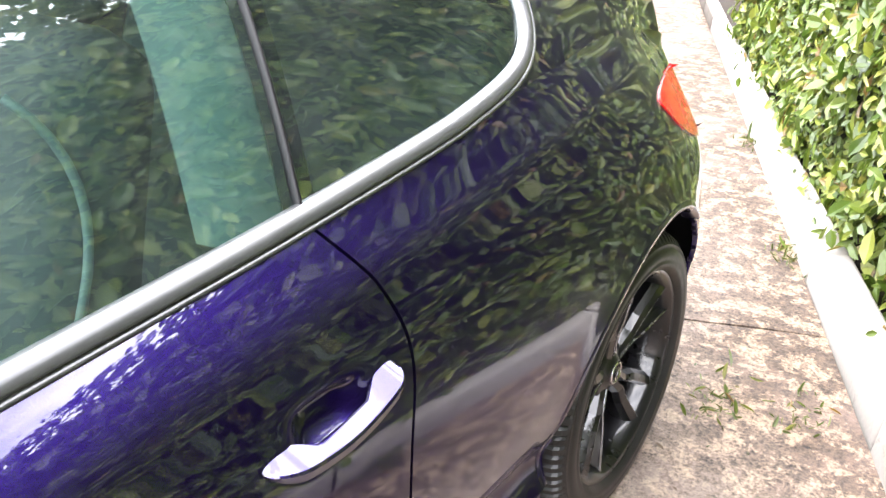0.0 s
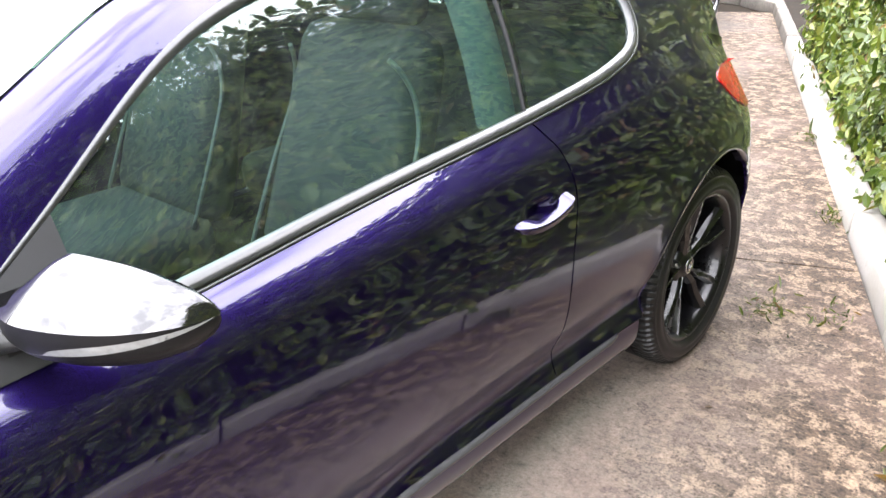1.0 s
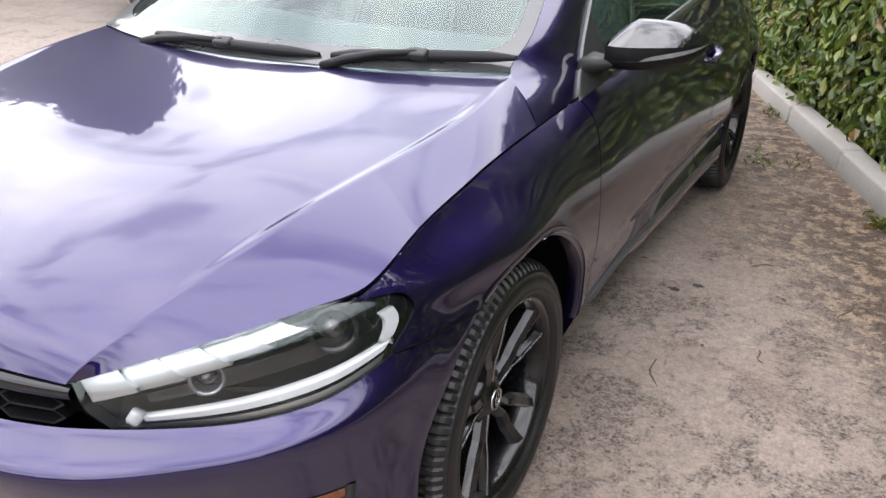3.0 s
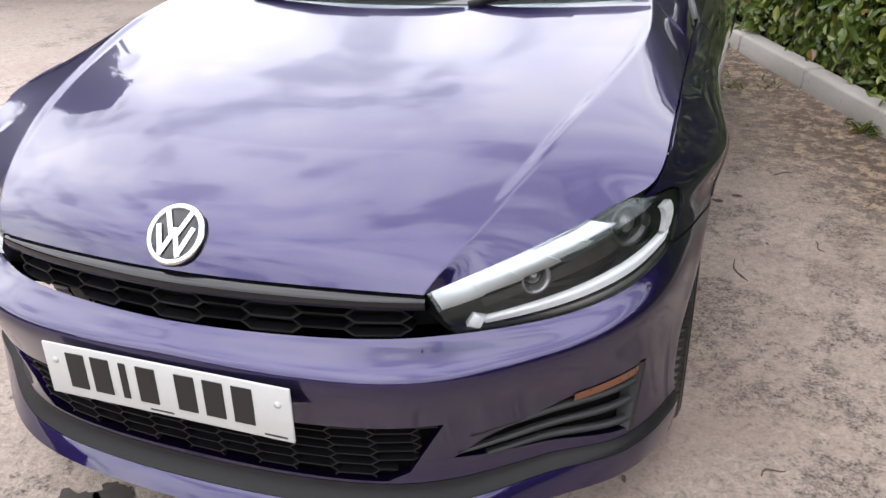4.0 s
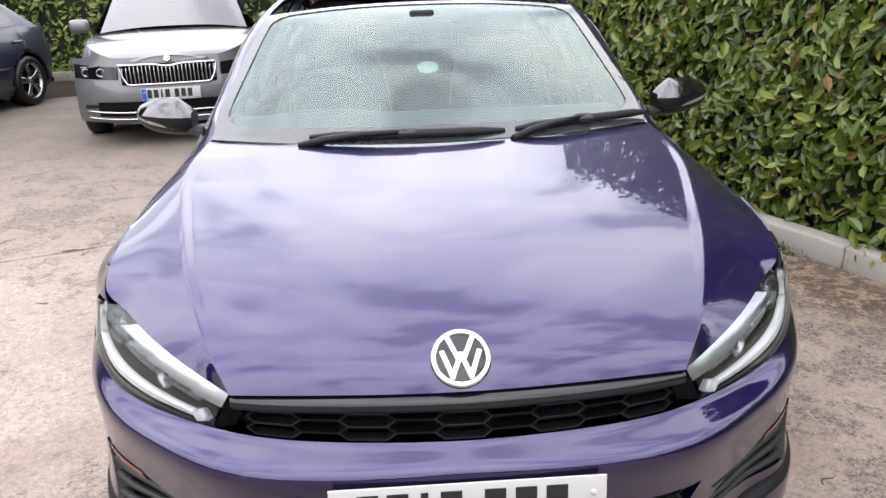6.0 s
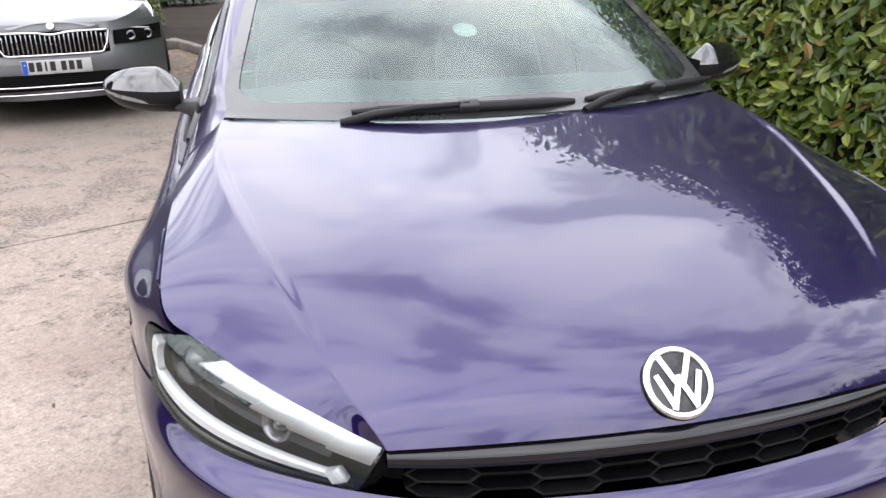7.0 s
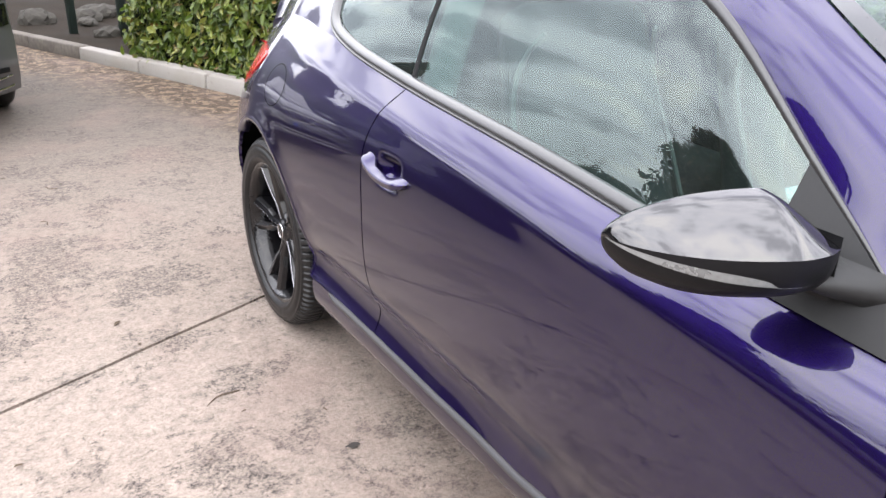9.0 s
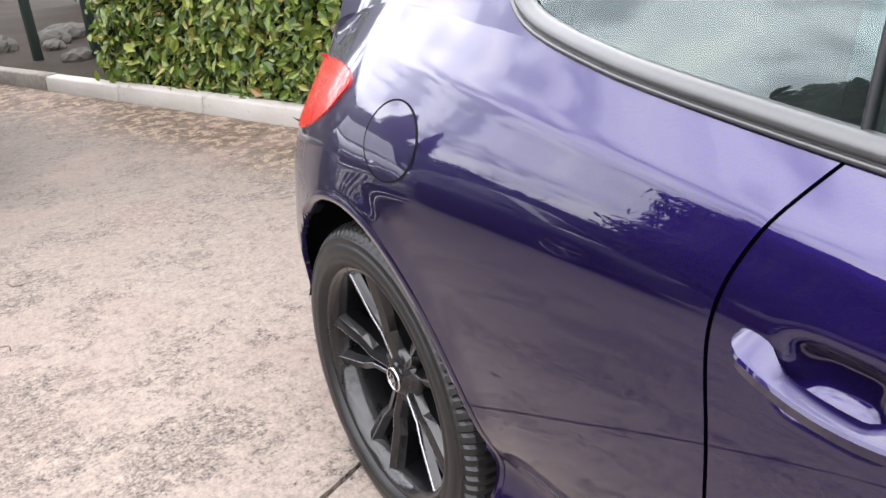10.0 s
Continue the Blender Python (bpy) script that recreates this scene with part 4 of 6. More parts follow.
        rows = [[front_at(xx * sg, z + (xx - .69) * .10, -.002 + .003 * (z < .421)) for xx in np.linspace(.69, .792, 8)] for z in (.415, .420, .428, .436)]
        part("indicator_lamp", outward(sheet(np.array(rows)), ahead), M["amber"], pocket, "amber indicator lens")
        rows = [[front_at(xx * sg, z, d) for xx, d in ((.785 + (z - .35) * .09, .03), (.786 + (z - .35) * .09, -.002), (.794 + (z - .35) * .09, -.003), (.797 + (z - .35) * .09, .01))] for z in np.linspace(.308, .450, 12)]
        part("intake_frame", outward(sheet(np.array(rows)), ahead), M["plastic"], pocket)

    # number plate, with plain bars for its characters
    plate_at(car, pose(0, -.881, .492, -3, 0, 0))

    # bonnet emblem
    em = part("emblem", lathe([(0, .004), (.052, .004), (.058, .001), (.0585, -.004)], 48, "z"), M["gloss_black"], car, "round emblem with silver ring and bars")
    em.matrix_basis = pose(0, -.765, .746, 46, 0, 0)
    bm = lathe([(.047, .0035), (.048, .007), (.055, .007), (.0575, .003)], 48, "z")
    part("emblem_ring", bm, M["chrome"], em, "silver ring")
    for c, dz, tl in ((-.016, .021, 24), (.016, .021, -24), (-.027, -.012, 20), (.027, -.012, -20), (-.009, -.016, -22), (.009, -.016, 22)):
        b = box(.010, .050 if dz > 0 else .056, .004, (c, dz, .006), .001, turn=Matrix.Rotation(radians(tl), 4, "Z"))
        part("emblem_bar", b, M["chrome"], em, "silver bar")

    for sg in (1, -1):
        build_headlamp(car, sg)


def build_headlamp(car, sg):
    """A swept lamp: clear cover, dark housing, light strip, two projectors."""
    def bottom(u):
        s0 = float(np.interp(.497, belt(np.linspace(0, ARC[5], 300), np.full(300, .53))[:, 0], np.linspace(0, ARC[5], 300)))
        k = np.linspace(s0, S_END, 40)
        pts = belt(k, np.full(40, .532))
        return poly(pts)(u)
    B = np.array(bottom(np.linspace(0, 1, 41)))
    T = LAMP_TOP(np.linspace(0, .97, 41))
    lft = poly([B[0], (.475, -.728, .634), T[0]])
    end = side(LAMP_END(np.linspace(.02, .94, 24)) + np.array([-.005, -.002]))
    rgt = poly([B[-1]] + end.tolist() + [T[-1]])
    bot, top = spline(np.linspace(0, 1, 41), B), spline(np.linspace(0, 1, 41), T)
    out = np.array([.62, -.70, .36])
    out /= np.linalg.norm(out)

    def net(nu, nv, u0=0, u1=1, v0=0, v1=1, d=0.0, bulge=.024):
        g = coons(bot, top, lft, rgt, 80, 40)
        us, vs = np.linspace(u0, u1, nu), np.linspace(v0, v1, nv)
        i, j = us * 80, vs * 40
        a, b = np.clip(i.astype(int), 0, 79), np.clip(j.astype(int), 0, 39)
        fa, fb = (i - a)[:, None, None], (j - b)[None, :, None]
        p = (g[a][:, b] * (1 - fa) * (1 - fb) + g[a + 1][:, b] * fa * (1 - fb) + g[a][:, b + 1] * (1 - fa) * fb + g[a + 1][:, b + 1] * fa * fb)
        h = bulge * np.sin(np.pi * vs)[None] * np.sin(np.pi * np.clip(us, .03, .97))[:, None] ** .5
        return p + out * (h - d)[..., None]

    def at(u, v, d):
        return net(2, 2, u, u + .001, v, v + .001, d)[0, 0]

    def skin(bm, face=1):
        bm = outward(bm, lambda c: Vector(out))
        return bm if sg > 0 else flip_x(bm)
    lamp = part("headlamp", skin(sheet(net(40, 16, d=.055, bulge=.01))), M["gloss_black"], car, "swept headlamp with clear cover and white light strip")
    # walls of the housing
    rim = bmesh.new()
    for edge in ("b", "t", "l"):
        u = np.linspace(0, 1, 40)
        if edge == "b":
            a, b = net(40, 2, d=.0, bulge=0)[:, 0], net(40, 2, d=.055, bulge=0)[:, 0]
        elif edge == "t":
            a, b = net(40, 2, d=.0, bulge=0)[:, 1], net(40, 2, d=.055, bulge=0)[:, 1]
        else:
            a, b = net(2, 12, d=.0, bulge=0)[0], net(2, 12, d=.055, bulge=0)[0]
        sheet(np.stack([a, b], 1), rim)
    part("lamp_wall", rim if sg > 0 else flip_x(rim), M["satin_black"], lamp)
    # faceted silver reflector above, light strip below that turns up at the outer end
    for k in range(5):
        u0, u1 = .025 + .15 * k, .025 + .15 * (k + 1) - .001
        g = net(6, 6, u0, u1, (.60, .60, .62, .66, .74)[k], .985, .012 + .003 * (k % 2), .018)
        g += (out * .003)[None, None] * np.linspace(-1, 1, 6)[:, None, None]
        part("lamp_reflector", skin(flange(outward(sheet(g), lambda c: Vector(out)), .03)), M["lamp_silver"], lamp, "bright silver reflector facet")
    strip = net(40, 5, .125, .945, .115, .235, .010)
    strip[:, -1] -= out * .018
    part("light_strip", skin(flange(outward(sheet(strip), lambda c: Vector(out)), .012)), M["drl"], lamp, "white light guide")
    strip = np.array([[at(.948 - k * .048, v, .010) for k in (1, .6, .3, 0)] for v in np.linspace(.232, .46, 9)])
    part("light_strip", skin(flange(outward(sheet(strip), lambda c: Vector(out)), .012)), M["drl"], lamp, "white light guide")
    part("lamp_trim", skin(sheet(net(30, 3, .03, .96, .012, .075, .008))), M["lamp_silver"], lamp, "silver lower trim")
    shelf = net(30, 3, .16, .86, .36, .50, .030, .012)
    part("lamp_shelf", skin(sheet(shelf)), M["gloss_black"], lamp, "gloss black shelf")
    # inner prism
    c = at(.100, .20, .016)
    b = box(.024, .014, .024, (0, 0, 0), .004, turn=Matrix.Rotation(radians(30), 4, "Z") @ Matrix.Rotation(radians(35), 4, "Y"))
    for k in range(7):
        merge(b, box(.0016, .0165, .0245, (-.010 + .0034 * k, 0, .0005), .0006, turn=Matrix.Rotation(radians(30), 4, "Z") @ Matrix.Rotation(radians(35), 4, "Y")))
    bmesh.ops.translate(b, verts=b.verts, vec=c)
    part("lamp_prism", b if sg > 0 else flip_x(b), M["drl"], lamp, "faceted clear prism")
    for u, v, r in ((.37, .55, .024), (.78, .56, .034)):
        c = Vector(at(u, v, .050))
        m = Vector(out * (1, 1, .3)).to_track_quat("Z", "Y").to_matrix().to_4x4()
        m.translation = c
        bowl = lathe([(r * .72, -.004), (r * .78, .006), (r * .95, .010), (r * 1.0, .020), (r * 1.18, .023), (r * 1.22, .020)], 32, "z")
        eye = lathe([(0, .020), (r * .3, .018), (r * .55, .010), (r * .72, -.002)], 32, "z")
        for b in (bowl, eye):
            bmesh.ops.transform(b, verts=b.verts, matrix=m)
        outward(bowl, lambda q, c=c: (c + Vector(out) * .05) - q)
        pj = part("projector", bowl if sg > 0 else flip_x(bowl), M["machined"] if r < .03 else M["gloss_black"], lamp, "round projector surround")
        part("projector_lens", eye if sg > 0 else flip_x(eye), M["frit"], pj, "dark glass lens")
    part("lamp_cover", skin(sheet(net(60, 24, d=-.001))), M["lens"], lamp, "clear cover")


def build_mirror(car, sg):
    """A door mirror on its arm, with the black sail at the window's corner."""
    n = 60
    t = 1 - (1 - np.linspace(0, 1, n)) ** 1.7
    x = .812 + t * .227
    cy = .702 + .088 * t ** 1.4
    tip = np.sqrt(np.clip(1 - t ** 4.5, 1e-4, 1))
    crease = .998 + .003 * t
    dd = tip * gentle([0, .12, .35, .6, 1], [.060, .072, .082, .082, .080])(t)
    top = crease + tip * gentle([0, .1, .3, .6, .85, 1], [.014, .036, .060, .057, .049, .044])(t)
    bot = crease - tip * gentle([0, .3, .6, .85, 1], [.069, .069, .068, .066, .062])(t)
    low = crease - tip * gentle([0, .3, .6, .85, 1], [.038, .037, .031, .025, .021])(t)
    high = crease - tip * gentle([0, .38, .45, .6, .85, 1], [.038, .0358, .027, .019, .012, .008])(t)

    def skin(z0, z1, m, back=False):
        """Between two heights along the housing, over its front or its back."""
        f = np.linspace(0, 1, m)[None]
        z = z0[:, None] * (1 - f) + z1[:, None] * f
        cr = crease[:, None]
        up = np.clip((z - cr) / (top[:, None] - cr), 0, 1)
        dn = np.clip((cr - z) / (cr - bot[:, None]), 0, 1)
        g = np.where(z > cr, (1 - up) ** .6, (1 - dn ** 3) ** .5)
        y = cy[:, None] + dd[:, None] * g * (.55 if back else -1)
        bm = sheet(np.stack([np.broadcast_to(x[:, None], z.shape), y, z], -1))
        bm = outward(bm, lambda q: q - Vector((.9, .72 if back else .74, .99)))
        return bm if sg > 0 else flip_x(bm)
    cap = skin(crease, top, 22)
    merge(cap, skin(low, top, 20, True))
    end = np.array([[(x[0], c, z) for c in (cy[0] - dd[0], cy[0], cy[0] + dd[0] * .45)] for z in (bot[0], low[0], crease[0], top[0])])
    inner = sheet(end * (sg, 1, 1))
    mir = part("door_mirror", cap, M["cap_black"], car, "gloss black door mirror with indicator strip")
    # same gloss cap below its crease; its dark reflection is put into duller black
    part("cap_skirt", skin(high, crease, 10), M["satin_black"], mir)
    part("inner_wall", inner, M["satin_black"], mir)
    part("indicator_strip", skin(low, high, 5), M["strip"], mir, "clear indicator strip")
    base = skin(bot, low, 10)
    merge(base, skin(bot, low, 8, True))
    part("mirror_base", base, M["satin_black"], mir, "satin black base")
    # arm
    arm = []
    for k in np.linspace(0, 1, 10):
        xx = .765 + .075 * k
        zz = .946 + .006 * k ** 1.5
        w, h = 1 + .5 * (1 - k) ** 3, (1 + .6 * (1 - k) ** 3) * (1 - .75 * k ** 4)
        ym = .635 + .055 * k
        arm.append([(xx, ym - .030 * w, zz + .014 * h), (xx, ym - .038 * w, zz), (xx, ym - .028 * w, zz - .015 * h), (xx, ym + .045 * w, zz - .015 * h), (xx, ym + .045 * w, zz + .015 * h)])
    b = sheet(np.array(arm + []))
    arm2 = np.array(arm)
    sheet(np.stack([arm2[:, -1], arm2[:, 0]], 1), b)
    bmesh.ops.remove_doubles(b, verts=b.verts[:], dist=1e-6)
    part("mirror_arm", outward(b, lambda q: q - Vector((q.x, .66, .93))) if sg > 0 else flip_x(outward(b, lambda q: q - Vector((q.x, .66, .93)))), M["plastic"], mir, "grained black arm")
    # sail
    y0, y1 = .505, .76
    yy = np.linspace(y0, y1, 18)
    lo, hi = house(yy, np.zeros(18)), house(yy, np.full(18, .97))
    w = np.linspace(0, 1, 6)[None, :, None]
    netb = lo[:, None] * (1 - w) + hi[:, None] * w
    netb[..., 0] += .006
    b = flange(left(sheet(netb)), .02)
    part("mirror_sail", b if sg > 0 else flip_x(b), M["plastic"], mir, "grained black corner panel")


def screen_point(x, v):
    """A point of the windscreen: v up from its foot, at x."""
    a = abs(x) / .70
    return Vector((x, .205 + .14 * a ** 1.9, .964 + .012 * a ** 2)) + Vector((0, .800, .374)) * v


def build_wiper(car, x0, x1, lift0, lift1, pivot):
    """A flat-blade wiper resting along the foot of the screen."""
    t = np.linspace(0, 1, 26)
    nrm = Vector((0, -.44, .90))
    up = Vector((0, .9, .44))
    rows = []
    for k in t:
        x = x0 + (x1 - x0) * k
        p = screen_point(x, lift0 + (lift1 - lift0) * k) + nrm * (.012 + .006 * math.sin(math.pi * k))
        e = .35 + .65 * min(1, 6 * min(k, 1 - k) + .2)
        rows.append([p + up * (a * e) + nrm * (b * e) for a, b in ((-.011, -.006), (-.012, .004), (-.002, .012), (.006, .014), (.010, .004), (.008, -.006), (-.011, -.006))])
    wp = part("wiper", outward(sheet(np.array([[tuple(c) for c in r] for r in rows])), lambda q: Vector((0, -.3, 1))), M["satin_black"], car, "black flat-blade wiper")
    mid = screen_point((x0 + x1) / 2, (lift0 + lift1) / 2) + nrm * .024
    part("connector", box(.055, .030, .022, mid, .006, turn=Matrix.Rotation(radians(26), 4, "X")), M["plastic"], wp)
    pv = Vector(pivot)
    pts = [mid + nrm * .004, mid * .6 + pv * .4 + Vector((0, -.004, .014)), mid * .25 + pv * .75 + Vector((0, 0, .012)), pv]
    part("arm", tube([tuple(p) for p in pts], [.008, .010, .012, .014], 8), M["satin_black"], wp)


def build_details(car, doors):
    for sg in (1, -1):
        build_mirror(car, sg)
    build_wiper(car, -.37, .218, .020, .028, (-.40, .235, .962))
    build_wiper(car, .250, .690, .030, .040, (.24, .215, .962))
    # door handles
    for d, sg in zip(doors, (1, -1)):
        rows = []
        for k in (1 - np.cos(np.linspace(0, np.pi, 48))) / 2:
            yy = 1.578 + .196 * k
            zz = .800 + .018 * k * k - .010 * math.sin(math.pi * k)
            sx = float(side(np.array([[yy, .81]]))[0, 0])
            e = min(1, k / .20 + .01, (1 - k) / .13 + .01)
            tip = math.sqrt(1 - (1 - e) ** 2)
            end = np.clip((abs(2 * k - 1.04) - .38) / .25, 0, 1)
            lift = (.022 + .009 * math.sin(math.pi * k) ** .6) * tip
            back = (.012 - .014 * end) * tip
            top = (.005 + .007 * end) * tip
            low = .016 * tip
            rows.append([(sx + back - .004, yy, zz - low), (sx + lift - .006, yy, zz - low), (sx + lift, yy, zz - low * .8), (sx + lift + .003, yy, zz - low * .1), (sx + lift + .001, yy, zz + low * .12), (sx + lift - .004, yy, zz + low * .22),
                         (sx + back, yy, zz + top), (sx + back - .004, yy, zz + top * .5), (sx + back - .004, yy, zz - low)])
        bm = left(sheet(np.array(rows)))
        handle = part("door_handle", bm if sg > 0 else flip_x(bm), M["purple"], d)
        handle.data.set_sharp_from_angle(angle=radians(32))
    # tail lamps
    def lamp():
        net = coons(curve([(2.664, .898), (2.70, .866), (2.755, .830), (2.83, .797), (2.92, .768), (3.04, .752)]), curve([(2.664, .906), (2.69, .914), (2.78, .916), (2.92, .902), (3.04, .888)]), poly([(2.664, .898), (2.664, .906)]), poly([(3.04, .752), (3.04, .888)]), 28, 12)
        p = side(net)
        p[..., 0] += .004
        p[..., 1] += .002
        bm = left(sheet(p))
        ss = np.linspace(plan_s(3.055), ARC[16], 14)
        c = belt(ss[:, None], np.linspace(.535, .645, 13)[None])
        c = c + np.array([.003, .005, 0])
        sheet(np.concatenate([p[-1:], c], 0), bm)
        return flange(outward(bm, lambda q: Vector((.6, .6, 0))), .02)
    both_sides("tail_lamp", lamp, M["red_lens"], car, "red tail lamp")
    # fuel flap, on the right flank
    yc, zc = 2.436, .853
    a = np.radians(np.linspace(0, 360, 49))
    def ring(r, lift):
        yz = np.stack([yc + r * 1.12 * np.cos(a), zc + r * .76 * np.sin(a)], -1)
        p = side(yz)
        p[:, 0] += lift
        return p
    gap_ring = sheet(np.stack([ring(.0745, .0012), ring(.0780, .0012)], 1))
    flap = part("fuel_flap", flip_x(left(sheet(np.stack([ring(r, .0008) for r in (.0005, .02, .04, .06, .0742)], 1)))), M["purple"], car)
    part("flap_gap", flip_x(left(gap_ring)), M["dark"], flap)


def build_cabin(car):
    part("cabin_floor", box(1.36, 2.3, .05, (0, 1.45, .38), .01), M["dark"], car)
    bm = bmesh.new()
    xs = np.linspace(-.66, .66, 41)
    prof = lambda x: [(.30, .93), (.45, .965), (.62, .985 + .03 * math.exp(-((x + .37) / .16) ** 2)), (.74, .975 + .02 * math.exp(-((x + .37) / .16) ** 2)), (.80, .93), (.82, .80), (.76, .62), (.70, .45)]
    sheet(np.array([[(x, y, z) for y, z in prof(x)] for x in xs]), bm)
    part("dashboard", outward(bm, lambda c: Vector((0, .3, 1))), M["dash"], car, "dark moulded dashboard")
    wheel = bmesh.new()
    a = np.linspace(0, 2 * math.pi, 41)
    tube([(.185 * math.cos(k), .185 * math.sin(k), 0) for k in a], .016, 10, wheel, cap=False)
    st = part("steering_wheel", wheel, M["dash"], car, "dark leather steering wheel")
    st.matrix_basis = pose(-.37, .92, .93, 62, 0, 0)
    part("wheel_boss", box(.17, .10, .05, (0, -.01, -.01), .02), M["dash"], st)
    for sx in (-1, 1):
        part("wheel_spoke", box(.12, .03, .014, (.11 * sx, 0, -.004), .005), M["silver"], st)
    for sx in (-.37, .37):
        seat = new("front_seat")
        seat.parent = car
        seat.matrix_basis = pose(sx, 1.22, .48)
        part("seat_cushion", box(.50, .52, .16, (0, .05, .05), .06), M["seat"], seat)
        back = box(.48, .15, .62, (0, 0, .31), .06)
        for v in back.verts:
            v.co.x *= 1 - .22 * max(0, v.co.z / .62) ** 2
        bmesh.ops.transform(back, verts=back.verts, matrix=Matrix.Translation((0, .30, .08)) @ Matrix.Rotation(radians(-18), 4, "X"))
        part("seat_back", back, M["seat"], seat)
        hr = box(.26, .10, .19, (0, .515, .755), .045)
        part("headrest", hr, M["seat"], seat)
        for sg in (-1, 1):
            pts = [(sg * (.240 - .075 * k ** 3), .225 + .27 * k - .16 * max(0, k - .55) ** 2 * 4, .10 + .58 * k - .06 * k ** 4) for k in np.linspace(0, 1, 18)]
            part("seat_piping", tube(pts, .006, 6), M["piping"], seat, "pale piping")
    part("rear_bench", box(1.20, .48, .16, (0, 2.15, .52), .06), M["seat"], car, "dark cloth rear seats")
    rb = box(1.20, .16, .55, (0, 2.48, .80), .06, turn=Matrix.Rotation(radians(-22), 4, "X"))
    part("rear_backrest", rb, M["seat"], car)
    # mirror on the windscreen, round permit sticker
    part("rear_view_mirror", box(.22, .03, .065, (0, .86, 1.245), .02), M["satin_black"], car)
    part("mirror_foot", box(.09, .10, .03, (0, .90, 1.30), .01), M["satin_black"], car)
    st = part("permit_sticker", lathe([(0, 0), (.036, 0), (.036, .001)], 32, "z"), M["paper"], car, "round pale paper permit")
    p = screen_point(.005, .47)
    st.matrix_basis = pose(p.x, p.y - .01, p.z + .004, 26, 0, 0)

car = thing("car", pose(0, 0, 0), "dark purple metallic coupe parked on the concrete beside the hedge", "car")
doors = build_body(car)
build_details(car, doors)
build_cabin(car)
for yw in (0, WHEELBASE):
    build_wheel(car, pose(.762, yw, HUB, 0, 0, 0), 8)
    build_wheel(car, pose(-.762, yw, HUB, 0, 0, 180), 20)


def wheel_house(yw, sg):
    a = np.radians(np.linspace(3, 180, 40))
    c, s = np.cos(a), np.sin(a)
    rs = np.array([ARCH + .004, ARCH + .03, ARCH + .03, .25])
    rim = side(np.stack([yw + c * (ARCH + .004), np.maximum(.33 + s * (ARCH + .004), .30)], -1))[:, 0] - .014
    xs = np.stack([rim, rim - .012, np.full(40, .60), np.full(40, .56)], 1)
    return sheet(np.stack([xs * sg, yw + c[:, None] * rs, .33 + s[:, None] * rs], -1))


for yw in ARCH_AT:
    for sg in (1, -1):
        part("wheel_arch_liner", wheel_house(yw, sg), M["dark"], car)
part("underbody", box(1.45, 3.6, .06, (0, 1.25, .2), .02), M["dark"], car)

# ---------------------------------------------------------------- the other parked cars
def plain_wheel(parent, at, radius, metal):
    w = new("wheel")
    w.parent = parent
    w.matrix_basis = at
    r, k = radius, radius * .70
    part("tyre", lathe([(k, -.09), (k + .03, -.105), (r - .02, -.10), (r, -.07), (r, .07), (r - .02, .10), (k + .03, .105), (k, .09)], 48), M["rubber"], w)
    rim = part("rim", lathe([(k - .01, -.08), (k - .02, .03), (k - .005, .085), (k + .008, .095), (k + .01, .085)], 48), metal, w)
    for j in range(5):
        b = box(.025, .055, k - .03, (.072, 0, (k - .03) / 2 + .02), .010)
        for v in b.verts:
            v.co.y *= .8 + .8 * v.co.z / k
        bmesh.ops.rotate(b, verts=b.verts, cent=(0, 0, 0), matrix=Matrix.Rotation(radians(72 * j + 10), 3, "X"))
        part("spoke", b, metal, rim)
    part("hub", lathe([(0, .088), (.05, .085), (.06, .06)], 24), metal, w)
    part("brake_disc", lathe([(0, .0), (.14, .0), (.14, -.02)], 32), M["dark"], w)
    return w


